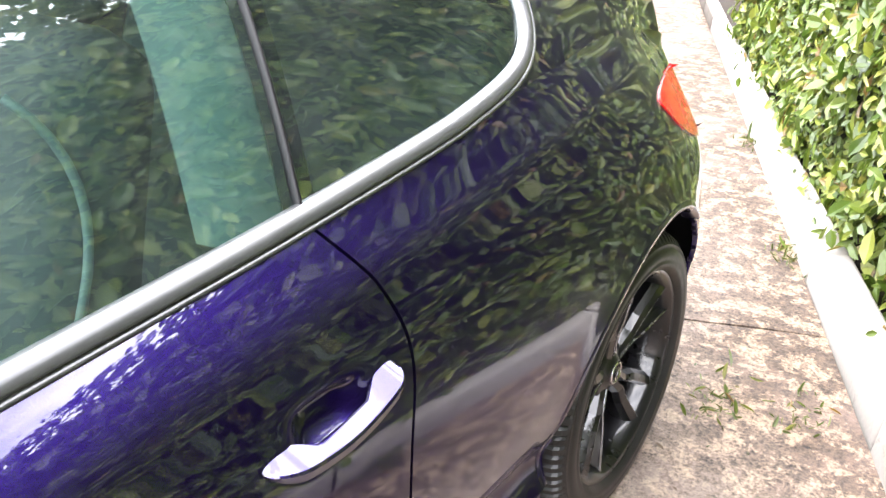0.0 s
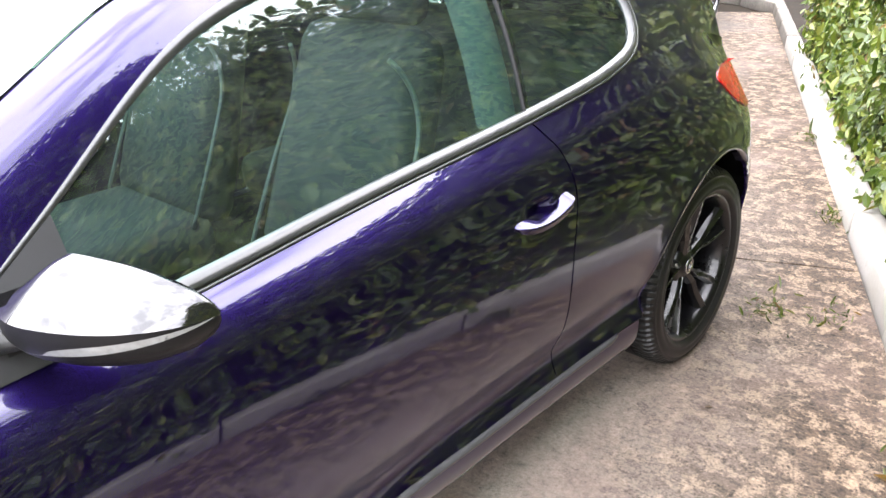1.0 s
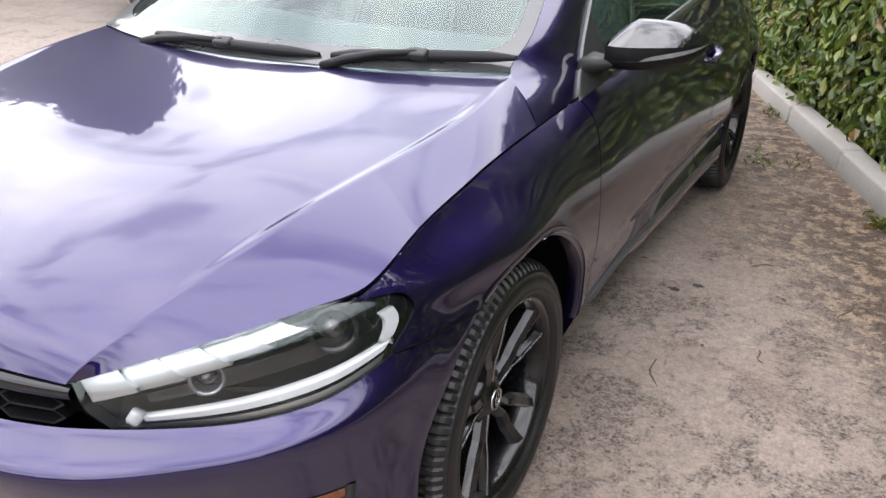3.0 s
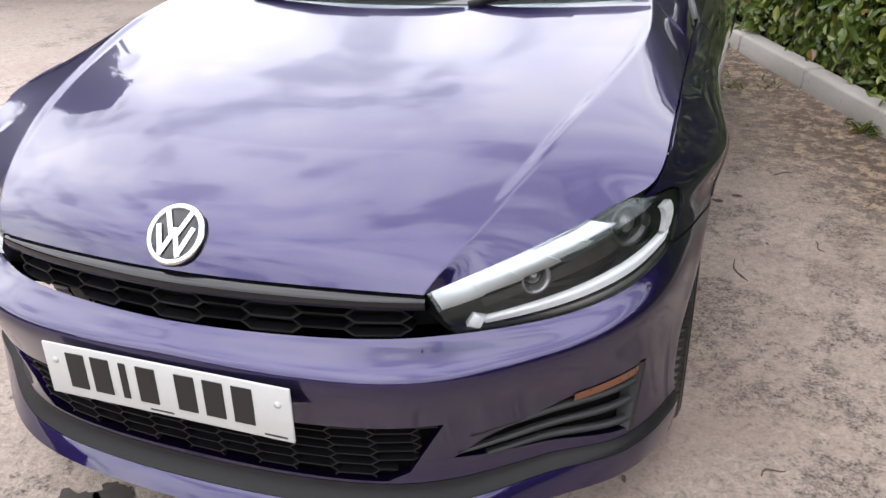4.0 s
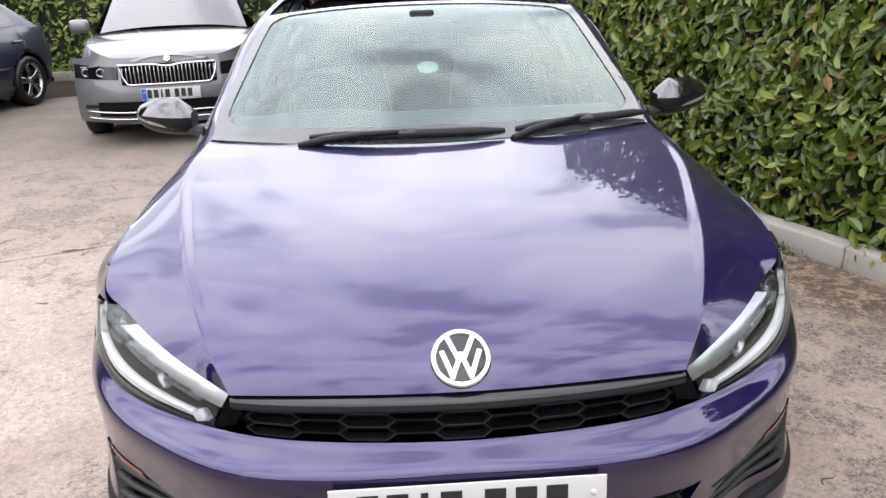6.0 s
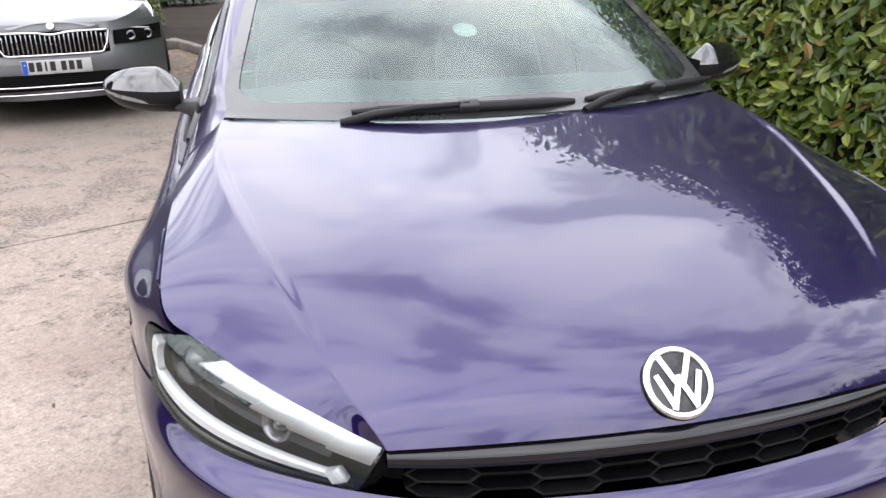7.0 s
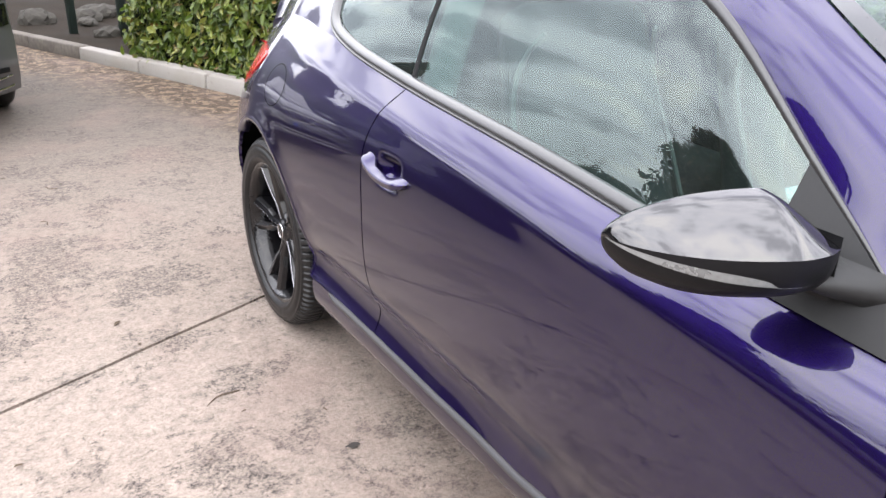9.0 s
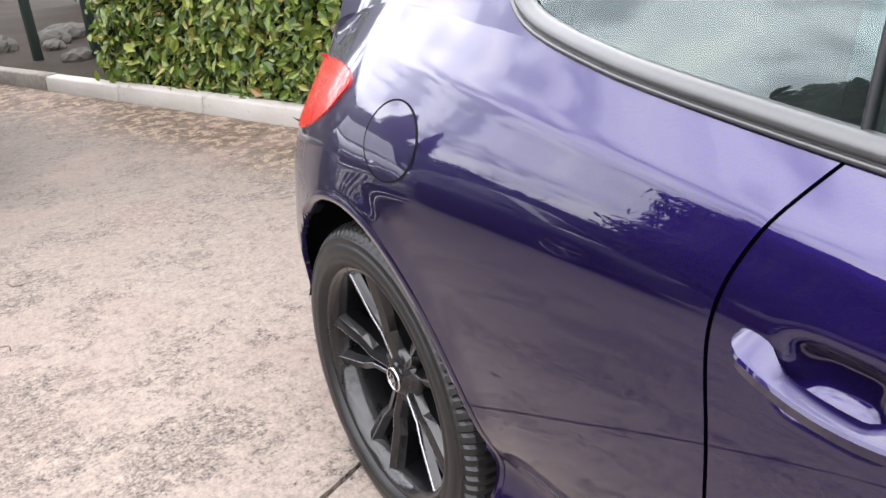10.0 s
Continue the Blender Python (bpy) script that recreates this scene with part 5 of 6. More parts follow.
def parked_car(m, paint_of, metal, label, L, W, H, nose, deck, axle_f, axle_r, cabin, radius=.325):
    """A saloon: nose at y = 0 looking along -y, on the ground. nose, deck: heights of the bonnet's lip and of the boot; cabin: (foot of the screen, roof front, roof back, foot of the back window)."""
    c = thing("car", m, label, "car", "parked cars")
    ya, yb, yc, yd = cabin
    half = W / 2

    def width(y):
        k = np.abs(y - L / 2) / (L / 2)
        return half * np.clip(1 - k ** 7, 0, 1) ** .42 * (1 - .05 * k ** 2)
    shoulder = gentle([0, .12, .6, ya, (ya + yd) / 2, yd, L - .1, L], [nose - .05, nose, nose + .10, .93, .96, .98, deck, deck - .08])
    ys = np.concatenate([[.0, .012, .03, .06, .10, .16, .24], np.linspace(.34, L - .34, 60), [L - .24, L - .16, L - .10, L - .06, L - .03, L - .012, L]])

    def flank(y, t):
        """Half a section: t from the sill (0) to the shoulder (1)."""
        f = gentle([0, .12, .35, .6, .85, 1.0], [.92, .97, 1.0, .995, .965, .90])(t)
        z0 = .20
        z = z0 + (shoulder(y) - z0) * t
        return np.stack([width(y) * f, np.broadcast_to(y, f.shape), z], -1)
    ts = np.linspace(0, 1, 15)
    for sg in (1, -1):
        bm = sheet(np.array([flank(y, ts) for y in ys]))
        outward(bm, lambda q: Vector((1, (q.y - L / 2) * .3, 0)))
        # wheel openings
        dead = [f for f in bm.faces if any(math.hypot(f.calc_center_median().y - a, f.calc_center_median().z - radius) < radius + .055 for a in (axle_f, axle_r))]
        bmesh.ops.delete(bm, geom=dead, context="FACES")
        part("body_side", bm if sg > 0 else flip_x(bm), paint_of, c)
        for a in (axle_f, axle_r):
            k = np.radians(np.linspace(-5, 185, 30))
            r = radius + .05
            rows = np.stack([np.stack([np.full(30, half * .975 * sg), a + r * np.cos(k), radius + r * np.sin(k)], -1), np.stack([np.full(30, half * .99 * sg), a + (r + .02) * np.cos(k), radius + (r + .02) * np.sin(k)], -1),
                             np.stack([np.full(30, half * .6 * sg), a + r * np.cos(k), radius + r * np.sin(k)], -1)], 1)
            part("wheel_arch", sheet(rows[:, :2]), paint_of, c)
            part("wheel_arch_liner", sheet(rows[:, (0, 2)]), M["dark"], c)
            plain_wheel(c, pose(sg * (half - .115), a, radius, 0, 0, 0 if sg > 0 else 180), radius, metal)
    # bonnet, boot lid
    v = np.linspace(-1, 1, 25)
    for name, y0, y1 in (("bonnet", .03, ya + .12), ("boot_lid", yd - .12, L - .03)):
        yy = np.linspace(y0, y1, 26)
        net = np.array([[(width(y) * .90 * k, y, float(shoulder(y)) + .045 * (1 - abs(k) ** 2.5)) for k in v] for y in yy])
        part(name, outward(sheet(net), lambda q: Vector((0, 0, 1))), paint_of, c)
    # cabin: pillars and roof in paint, windows dark
    def ring(y, z, f):
        w = float(width(np.array(L / 2))) * f
        return [(w * k, y, z + .05 * (1 - abs(k) ** 2.5)) for k in v]
    roof = np.array([ring(y, z, f) for y, z, f in ((yb, H - .07, .66), (yb + .3, H - .052, .655), ((yb + yc) / 2, H - .05, .65), (yc - .2, H - .06, .64), (yc, H - .09, .63))])
    part("roof", outward(sheet(roof), lambda q: Vector((0, 0, 1))), paint_of, c)
    foot = ring(ya, .955, .80)
    part("windscreen", outward(sheet(np.stack([np.array(foot), roof[0]], 1)), lambda q: Vector((0, -1, 1))), M["frit"], c)
    part("back_window", outward(sheet(np.stack([roof[-1], np.array(ring(yd, .99, .80))], 1)), lambda q: Vector((0, 1, 1))), M["frit"], c)
    for sg in (1, -1):
        n = 30
        yy = np.linspace(0, 1, n)
        top = np.array([(half * .655 * sg, yb + (yc - yb) * k, H - .065 - .02 * abs(2 * k - 1) ** 2) for k in yy])
        top[0], top[-1] = (half * .66 * sg, yb, H - .07), (half * .63 * sg, yc, H - .09)
        low = np.array([(half * .885 * sg, ya + (yd - ya) * k, .945) for k in yy])
        rows = np.stack([low, low * .5 + top * .5 + np.array([.012 * sg, 0, 0]), top], 1)
        part("cabin_side", outward(sheet(rows), lambda q: Vector((sg, 0, .3))), paint_of, c)
        # two side windows, a little proud of the pillars
        for u0, u1, name in ((.13, .49, "front_window"), (.53, .86, "rear_window")):
            k = np.linspace(u0, u1, 12)
            pick = lambda arr, kk: np.stack([np.interp(kk, yy, arr[:, j]) for j in range(3)], -1)
            a, b = pick(low, k), pick(top, k)
            net = np.stack([a * (1 - w) + b * w + np.array([(.010 + .012 * math.sin(math.pi * w)) * sg, 0, 0]) for w in (.08, .3, .6, .92)], 1)
            part(name, outward(sheet(net), lambda q: Vector((sg, 0, .3))), M["frit"], c)
        # door gaps, handles, moulding
        for y in (ya + .12, (ya + yd) / 2 + .05, axle_r - radius * .2):
            k = np.linspace(.16, .98, 14)
            p = flank(np.array(y), k)
            net = np.stack([p + np.array([.002, -.004, 0]), p + np.array([.002, .004, 0])], 1) * np.array([sg, 1, 1])
            part("door_gap", outward(sheet(net), lambda q: Vector((sg, 0, 0))), M["dark"], c)
        for y in ((ya + yd) / 2 - .12, axle_r - radius * .35 - .05):
            part("door_handle", box(.035, .19, .035, (sg * half * .985, y, .80), .012), paint_of, c)
        mir = box(.20, .11, .14, (sg * (half + .06), ya + .32, 1.02), .04)
        part("door_mirror", mir, paint_of, c)
        part("sill_trim", box(.02, axle_r - axle_f - .8, .07, (sg * half * .93, (axle_f + axle_r) / 2, .21), .008), M["plastic"], c)
        part("side_moulding", box(.018, axle_r - axle_f - .9, .035, (sg * half * 1.0, (axle_f + axle_r) / 2, .50), .008), paint_of, c)
    part("underbody", box(W * .8, L * .86, .06, (0, L / 2, .24), .02), M["dark"], c)
    return c


# grey saloon, nose towards the yard
grey = parked_car(pose(-2.20, 5.38, 0, 0, 0, 10.6), M["grey_paint"], M["silver"], "light grey saloon with a slatted grille parked against the back kerb", 4.86, 1.86, 1.47, .80, 1.02, .95, 3.79, (1.35, 2.15, 3.6, 4.3))


def grey_front(c):
    def nose_y(x):
        k = abs(x) / .93
        return .015 + .42 * k ** 3.4
    def strip(name, zs, x0, x1, mat, lift=.012, n=30, lab=""):
        xs = np.linspace(x0, x1, n)
        net = np.array([[(x, nose_y(x) - lift + d, z) for z, d in zs] for x in xs])
        return part(name, outward(sheet(net), lambda q: Vector((0, -1, 0))), mat, c, lab)
    # face of the nose between bonnet lip and bumper
    strip("bumper", ((.22, .02), (.30, -.02), (.42, -.03), (.55, -.03), (.62, 0), (.80, .03)), -.88, .88, M["grey_paint"], .0, 40)
    gr = strip("grille", ((.565, 0), (.60, 0), (.745, .01)), -.42, .42, M["dark"], .045, 24)
    for k in range(24):
        x = -.40 + k * .8 / 23
        dip = .016 * math.exp(-(x / .1) ** 2)
        b = box(.012, .02, .155 - dip - .03 * (abs(x) > .36), (x, nose_y(x) - .052, .655 - dip * .5), .003)
        part("grille_bar", b, M["satin_black"] if k % 1 else M["silver"], gr, "chromed slat")
    pts = [(x, nose_y(x) - .055, .742 - .020 * math.exp(-(x / .09) ** 2)) for x in np.linspace(-.43, .43, 41)]
    pts += [(.405, nose_y(.4) - .055, .64), (.37, nose_y(.37) - .055, .575)]
    pts += [(x, nose_y(x) - .055, .565) for x in np.linspace(.34, -.34, 21)]
    pts += [(-.37, nose_y(.37) - .055, .575), (-.405, nose_y(.4) - .055, .64), pts[0]]
    part("grille_frame", tube(pts, .010, 6, cap=False), M["chrome"], gr, "chrome frame")
    strip("lower_intake", ((.285, .0), (.34, -.01), (.415, 0)), -.66, .66, M["dark"], .055, 30)
    for z in (.318, .258):
        pts = [(x, nose_y(x) - .068, z + .02 * (abs(x) / .8) ** 4) for x in np.linspace(-.80, .80, 31)]
        part("chrome_strip", tube(pts, .007, 6), M["chrome"], c, "thin chrome strip")
    for sg in (1, -1):
        net = np.array([[(sg * x, nose_y(x) - .02 + .02 * j, .615 + .025 * (x - .46) + j * (.11 + .04 * (x - .46))) for j in (0, .5, 1)] for x in np.linspace(.46, .86, 14)])
        hl = part("headlamp", outward(sheet(net), lambda q: Vector((0, -1, 0))), M["gloss_black"], c, "dark headlamp with clear lens")
        for x in (.60, .74):
            b = lathe([(.022, -.006), (.030, -.018), (.036, -.020), (.040, -.010), (.042, 0)], 20, "y")
            bmesh.ops.translate(b, verts=b.verts, vec=(sg * x, nose_y(x) - .005, .675))
            part("lamp_reflector", b, M["machined"], hl, "grey reflector ring")
        part("light_strip", box(.26, .01, .012, (sg * .64, nose_y(.64) - .025, .735), .004, turn=Matrix.Rotation(radians(-30 * sg), 4, "Z")), M["machined"], hl)
        part("fog_lamp", box(.16, .02, .035, (sg * .72, nose_y(.72) - .045, .375), .008, turn=Matrix.Rotation(radians(30 * sg), 4, "Z")), M["satin_black"], c)
    plate_at(c, pose(0, -.055, .475, -2, 0, 0), euro=True)
    em = part("emblem", lathe([(0, -.006), (.026, -.006), (.031, 0)], 28, "y"), M["chrome"], c, "small round silver emblem")
    em.matrix_basis = pose(0, -.005, .785, -35, 0, 0)


grey_front(grey)
# dark blue saloon beside it
parked_car(pose(-6.15, 5.05, 0, 0, 0, -9.0), M["blue_paint"], M["silver"], "dark blue saloon with silver wheels parked across the yard", 4.55, 1.75, 1.45, .76, .98, .86, 3.50, (1.22, 2.0, 3.35, 3.95), .31)
# another dark car further off
parked_car(pose(-11.2, 2.6, 0, 0, 0, -20), M["maroon_paint"], M["silver"], "dark maroon saloon parked at the far side of the yard", 4.5, 1.74, 1.45, .76, .98, .86, 3.45, (1.22, 2.0, 3.3, 3.9), .31)

# ---------------------------------------------------------------- the yard
KERB = Vector((2.03, 1.413, 0))                 # a point at the kerb's foot
ALONG = Vector((-.42, 1, 0)).normalized()       # the kerb's way, towards the back of the yard
ACROSS = Vector((ALONG.y, -ALONG.x, 0))         # away from the yard, over the kerb
TURN = math.degrees(math.atan2(.42, 1))


def kerb_space(a, d, z=0.0):
    """A point a metres along the kerb and d metres behind its foot."""
    return KERB + ALONG * a + ACROSS * d + Vector((0, 0, z))


def concrete():
    n = Nodes("worn_concrete")
    big, mid = n.noise(0.5, 5, 0.6, 0.4), n.noise(3.0, 9, 0.74, 0.3)
    grit, fine = n.noise(110, 4, 0.65), n.noise(300, 3)
    pebble = n.noise(42, 6, 0.74, 0.4)
    pale, tan = (0.275, 0.228, 0.193), (0.185, 0.147, 0.120)
    rough_patch = n.ramp(n.math("MULTIPLY_ADD", big, 0.35, n.math("MULTIPLY", mid, 0.65)), (0.455, 1.0), (0.482, 0.0))
    flake = n.ramp(n.noise(17, 7, 0.68, 0.6), (0.34, 0.62), (0.44, 0.96), (0.60, 1.06), (0.70, 1.22))
    # damp, dirty strip towards the kerb
    vec = n.t.nodes.new("ShaderNodeVectorMath")
    vec.operation = "DOT_PRODUCT"
    n.t.links.new(n.co, vec.inputs[0])
    vec.inputs[1].default_value = ACROSS
    d = n.math("SUBTRACT", vec.outputs["Value"], ACROSS.dot(KERB))
    strip = n.ramp(n.math("MULTIPLY_ADD", big, 0.9, n.math("MULTIPLY", d, 0.42)), (0.08, 0.0), (0.33, 1.0))
    base = n.mix(n.ramp(big, (0.35, 0.0), (0.65, 1.0)), tan, pale)
    base = n.mix(n.math("MULTIPLY", rough_patch, 0.58), base, (0.0994, 0.0806, 0.0671))
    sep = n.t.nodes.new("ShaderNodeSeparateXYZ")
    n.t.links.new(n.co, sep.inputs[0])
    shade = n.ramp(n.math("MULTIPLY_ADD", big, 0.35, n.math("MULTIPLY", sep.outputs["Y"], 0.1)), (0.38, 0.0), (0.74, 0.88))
    base = n.mix(shade, base, (0.0828, 0.0684, 0.0562))      # darker and browner towards the back of the yard
    # pale crust left between darker worn pebbles near the kerb
    crust = n.ramp(n.noise(12, 8, 0.72), (0.49, 0.0), (0.54, 1.0))
    worn = n.mix(n.math("MULTIPLY", crust, 0.62), (0.050, 0.032, 0.0195), (0.250, 0.180, 0.120))
    base = n.mix(n.math("MULTIPLY", strip, 0.95), base, worn)
    base = n.mix(1.0, base, flake, "MULTIPLY")
    speck = n.ramp(n.math("MULTIPLY_ADD", grit, 0.45, n.math("MULTIPLY", pebble, 0.55)), (0.40, 0.10), (0.45, 0.60), (0.51, 1.08), (0.60, 1.7))
    col = n.mix(n.math("MULTIPLY_ADD", n.math("MAXIMUM", rough_patch, strip), 0.60, 0.36), base, n.mix(1.0, base, speck, "MULTIPLY"))
    rust = n.ramp(n.noise(1.7, 4, 0.6), (0.50, 0.0), (0.72, 0.55))
    col = n.mix(rust, col, (0.175, 0.125, 0.105))
    h = n.math("MULTIPLY_ADD", fine, 0.4, n.math("MULTIPLY", pebble, 0.8))
    b1 = n.bump(h, 0.7, 0.008)
    b2 = n.bump(mid, 0.4, 0.02, b1)
    return n.set(Color=col, Roughness=0.88, Normal=b2)


def painted_kerb():
    n = Nodes("painted_kerb")
    chip = n.ramp(n.math("MULTIPLY_ADD", n.noise(28, 6, 0.7), 0.6, n.math("MULTIPLY", n.noise(5, 4), 0.4)), (0.33, 0.0), (0.44, 1.0))
    col = n.mix(chip, (0.14, 0.12, 0.0994), (0.262, 0.246, 0.226))
    col = n.mix(n.math("MULTIPLY", n.ramp(n.noise(2.2, 5), (0.45, 0.0), (0.7, 1.0)), 0.35), col, (0.169, 0.146, 0.111))
    return n.set(Color=col, Roughness=0.85, Normal=n.bump(n.noise(60, 5), 0.4, 0.006))


def leafy(name, a, b, c, brown=0.03):
    """Glossy leaves, each of its own green."""
    n = Nodes(name)
    r = n.island()
    col = n.ramp(r, (0.0, a), (0.55, b), (0.97 - brown, c), (1.0 - brown * 0.5, (0.17, 0.09, 0.022)))
    col = n.mix(n.math("MULTIPLY", n.noise(1.3, 3), 0.45), col, tuple(x * 0.45 for x in b))
    n.set(Color=col, Roughness=0.36)
    tr = n.t.nodes.new("ShaderNodeBsdfTranslucent")
    n.t.links.new(col, tr.inputs[0])
    mx = n.t.nodes.new("ShaderNodeMixShader")
    mx.inputs[0].default_value = 0.28
    n.t.links.new(n.bsdf.outputs[0], mx.inputs[1])
    n.t.links.new(tr.outputs[0], mx.inputs[2])
    n.t.links.new(mx.outputs[0], n.out.inputs[0])
    return n.mat


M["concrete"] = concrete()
M["kerb"] = painted_kerb()
M["old_kerb"] = simple("weathered_kerb", (0.122, 0.108, 0.0936), 0.9, grain=0.35, scale=25, bump=0.4)
M["soil"] = simple("dark_soil", (0.0175, 0.0128, 0.00878), 0.95, grain=0.5, scale=30, bump=0.6, Specular_IOR_Level=0.15)
M["leaf"] = leafy("hedge_leaves", (0.028, 0.0613, 0.00583), (0.0965, 0.143, 0.0152), (0.233, 0.251, 0.0437))
M["dark_leaf"] = leafy("dark_leaves", (0.00467, 0.0128, 0.00292), (0.0117, 0.0245, 0.00583), (0.0292, 0.0437, 0.0105))
M["brown_leaf"] = leafy("brown_leaves", (0.02, 0.014, 0.006), (0.05, 0.034, 0.015), (0.10, 0.07, 0.035))
# near-black: the shade deep among leaves is put into this colour
M["core"] = simple("hedge_shade_core", (0.0072, 0.0115, 0.0036), 0.95, grain=0.6, scale=12)
M["twig"] = simple("twigs", (0.072, 0.0504, 0.0324), 0.9, grain=0.3)
M["bark"] = simple("bark", (0.054, 0.0418, 0.0324), 0.95, grain=0.4, scale=18, bump=0.7)
M["stone"] = simple("grey_stone", (0.0496, 0.0455, 0.0385), 0.9, grain=0.35, scale=14, bump=0.5)
M["fence"] = simple("dark_green_paint", (0.00864, 0.0158, 0.013), 0.5)
M["grass"] = leafy("grass", (0.0408, 0.0642, 0.00814), (0.0814, 0.105, 0.0175), (0.14, 0.14, 0.0321), 0.1)
M["stain"] = simple("oil_stain", (0.0324, 0.0274, 0.0238), 0.7, grain=0.5, scale=40)


def from_arrays(name, verts, faces, material, smooth=False):
    me = bpy.data.meshes.new(name)
    me.from_pydata(verts.tolist() if hasattr(verts, "tolist") else verts, [], faces.tolist() if hasattr(faces, "tolist") else faces)
    me.materials.append(material)
    if smooth:
        me.polygons.foreach_set("use_smooth", [True] * len(me.polygons))
    return new(name, me)


def leaf_cloud(pos, facing, size, rng, droop=0.45, slim=0.48, fold=0.16):
    """Verts and faces of folded leaves at pos, each looking roughly along facing."""
    n = len(pos)
    f = facing + rng.normal(0, .42, (n, 3))
    f /= np.linalg.norm(f, axis=1)[:, None]
    t = rng.normal(0, 1, (n, 3)) + np.array([0, 0, -droop])
    t -= f * np.sum(t * f, 1)[:, None]
    t /= np.linalg.norm(t, axis=1)[:, None]
    w = np.cross(f, t)
    ln = size * (.6 + 1.1 * rng.random(n) ** 2)[:, None]
    wd = ln * slim * rng.uniform(.8, 1.15, n)[:, None]
    base, tip = pos - t * ln * .5, pos + t * ln * .5 - f * ln * .12
    mid = pos - f * ln * fold * .5
    a, b = -t * ln * .16 + f * ln * .03, t * ln * .22
    v = np.stack([base, pos - w * wd * .48 + a, pos - w * wd * .40 + b, tip, pos + w * wd * .40 + b, pos + w * wd * .48 + a, mid], 1).reshape(-1, 3)
    k = np.arange(n)[:, None] * 7
    faces = np.concatenate([k + np.array([[j, (j + 1) % 6, 6]]) for j in range(6)], 1).reshape(-1, 3)
    return v, faces


def bumpy(u, v, seed):
    """A soft uneven field, about -1 to 1."""
    return (math.sin(u * 1.7 + seed) * .5 + math.sin(u * 4.3 + v * 2.1 + seed * 2) * .3 + math.sin(v * 3.7 - u * 2.2 + seed * 3) * .3)


def build_hedge(name, m, length, depth, height, count, size, material, seed, label, ragged=.12):
    """A clipped hedge along its own y, its face at x = 0 looking along -x."""
    rng = np.random.default_rng(seed)
    h = thing(name, m, label, "hedge")
    h["kind"] = "stuff"
    # woody inside: a near-black sheet with the shade between leaves in its colour
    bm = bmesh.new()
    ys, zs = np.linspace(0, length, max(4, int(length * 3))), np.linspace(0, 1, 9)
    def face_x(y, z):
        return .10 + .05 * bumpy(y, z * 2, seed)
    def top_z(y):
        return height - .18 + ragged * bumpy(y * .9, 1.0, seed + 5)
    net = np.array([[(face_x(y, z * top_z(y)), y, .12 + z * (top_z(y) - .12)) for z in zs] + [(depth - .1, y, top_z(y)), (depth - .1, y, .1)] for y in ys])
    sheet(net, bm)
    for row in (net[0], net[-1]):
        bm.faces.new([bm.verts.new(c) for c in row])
    part("hedge_shade_core", bm, M["core"], h, "near-black core sheet, the shade among twigs put into its colour")
    # leaves on the face, the top and the end
    nf = int(count * .74)
    y, z = rng.uniform(-.02, length + .02, nf), rng.uniform(.025, 1.0, nf) ** 1.05
    tz = np.array([top_z(v) + .18 for v in y])
    z = z * tz
    x = np.array([face_x(a, b) for a, b in zip(y, z)]) - .085 - rng.exponential(.030, nf) + rng.uniform(0, .10, nf) - .04 * np.sin(y * 8.3 + z * 3.1) * np.sin(z * 7.7 - y * 2.3) - .025 * np.sin(y * 19 + 1) * np.sin(z * 17)
    pos = [np.stack([x, y, z], 1)]
    fac = [np.tile([-1.0, 0, .45], (nf, 1))]
    nt = int(count * .18)
    y = rng.uniform(0, length, nt)
    tz = np.array([top_z(v) + .14 for v in y]) + rng.exponential(.05, nt)
    pos.append(np.stack([rng.uniform(0, depth, nt), y, tz], 1))
    fac.append(np.tile([-.2, 0, 1.0], (nt, 1)))
    ne = count - nf - nt
    z = rng.uniform(.1, height, ne)
    end = np.where(rng.random(ne) < .5, -.03, length + .03)
    pos.append(np.stack([rng.uniform(0, depth, ne), end + rng.normal(0, .05, ne), z], 1))
    fac.append(np.stack([np.full(ne, -.2), np.where(end < 1, -1.0, 1.0), np.full(ne, .4)], 1))
    v, f = leaf_cloud(np.concatenate(pos), np.concatenate(fac), size, rng)
    ob = from_arrays("leaves", v, f, material)
    ob.parent = h
    ob["kind"] = "stuff"
    return h


# ground: dark bed to the horizon, concrete slabs on it
bm = bmesh.new()
bmesh.ops.create_grid(bm, x_segments=1, y_segments=1, size=400)
ground = tagged(part("ground", bm, M["soil"]), "worn pale concrete yard with pebbly patches and joints", "ground", kind="structure")
for v in ground.data.vertices:
    v.co.z = -.035
JOINT_A = 2.36                                   # where the seen joint meets the kerb, along it


def slab(a0, a1, d0, d1):
    rng = random.Random(int(a0 * 10 + d1 * 77))
    edge = []
    n = 40
    for k in range(n):
        edge.append((a0 + (a1 - a0) * k / n, d1))
    m = 60
    for k in range(m):
        edge.append((a1 - .006 + rng.uniform(-.005, .003), d1 + (d0 - d1) * k / m))
    for k in range(n):
        edge.append((a1 + (a0 - a1) * k / n, d0))
    for k in range(m):
        edge.append((a0 + .006 + rng.uniform(-.003, .005), d0 + (d1 - d0) * k / m))
    bm = bmesh.new()
    top = [bm.verts.new(kerb_space(a, d, 0)) for a, d in edge]
    low = [bm.verts.new(kerb_space(a, d, -.03)) for a, d in edge]
    bm.faces.new(top)
    for k in range(len(top)):
        j = (k + 1) % len(top)
        bm.faces.new((top[j], top[k], low[k], low[j]))
    bmesh.ops.triangulate(bm, faces=[f for f in bm.faces if len(f.verts) > 4])
    bmesh.ops.recalc_face_normals(bm, faces=bm.faces[:])
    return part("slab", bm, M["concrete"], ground)


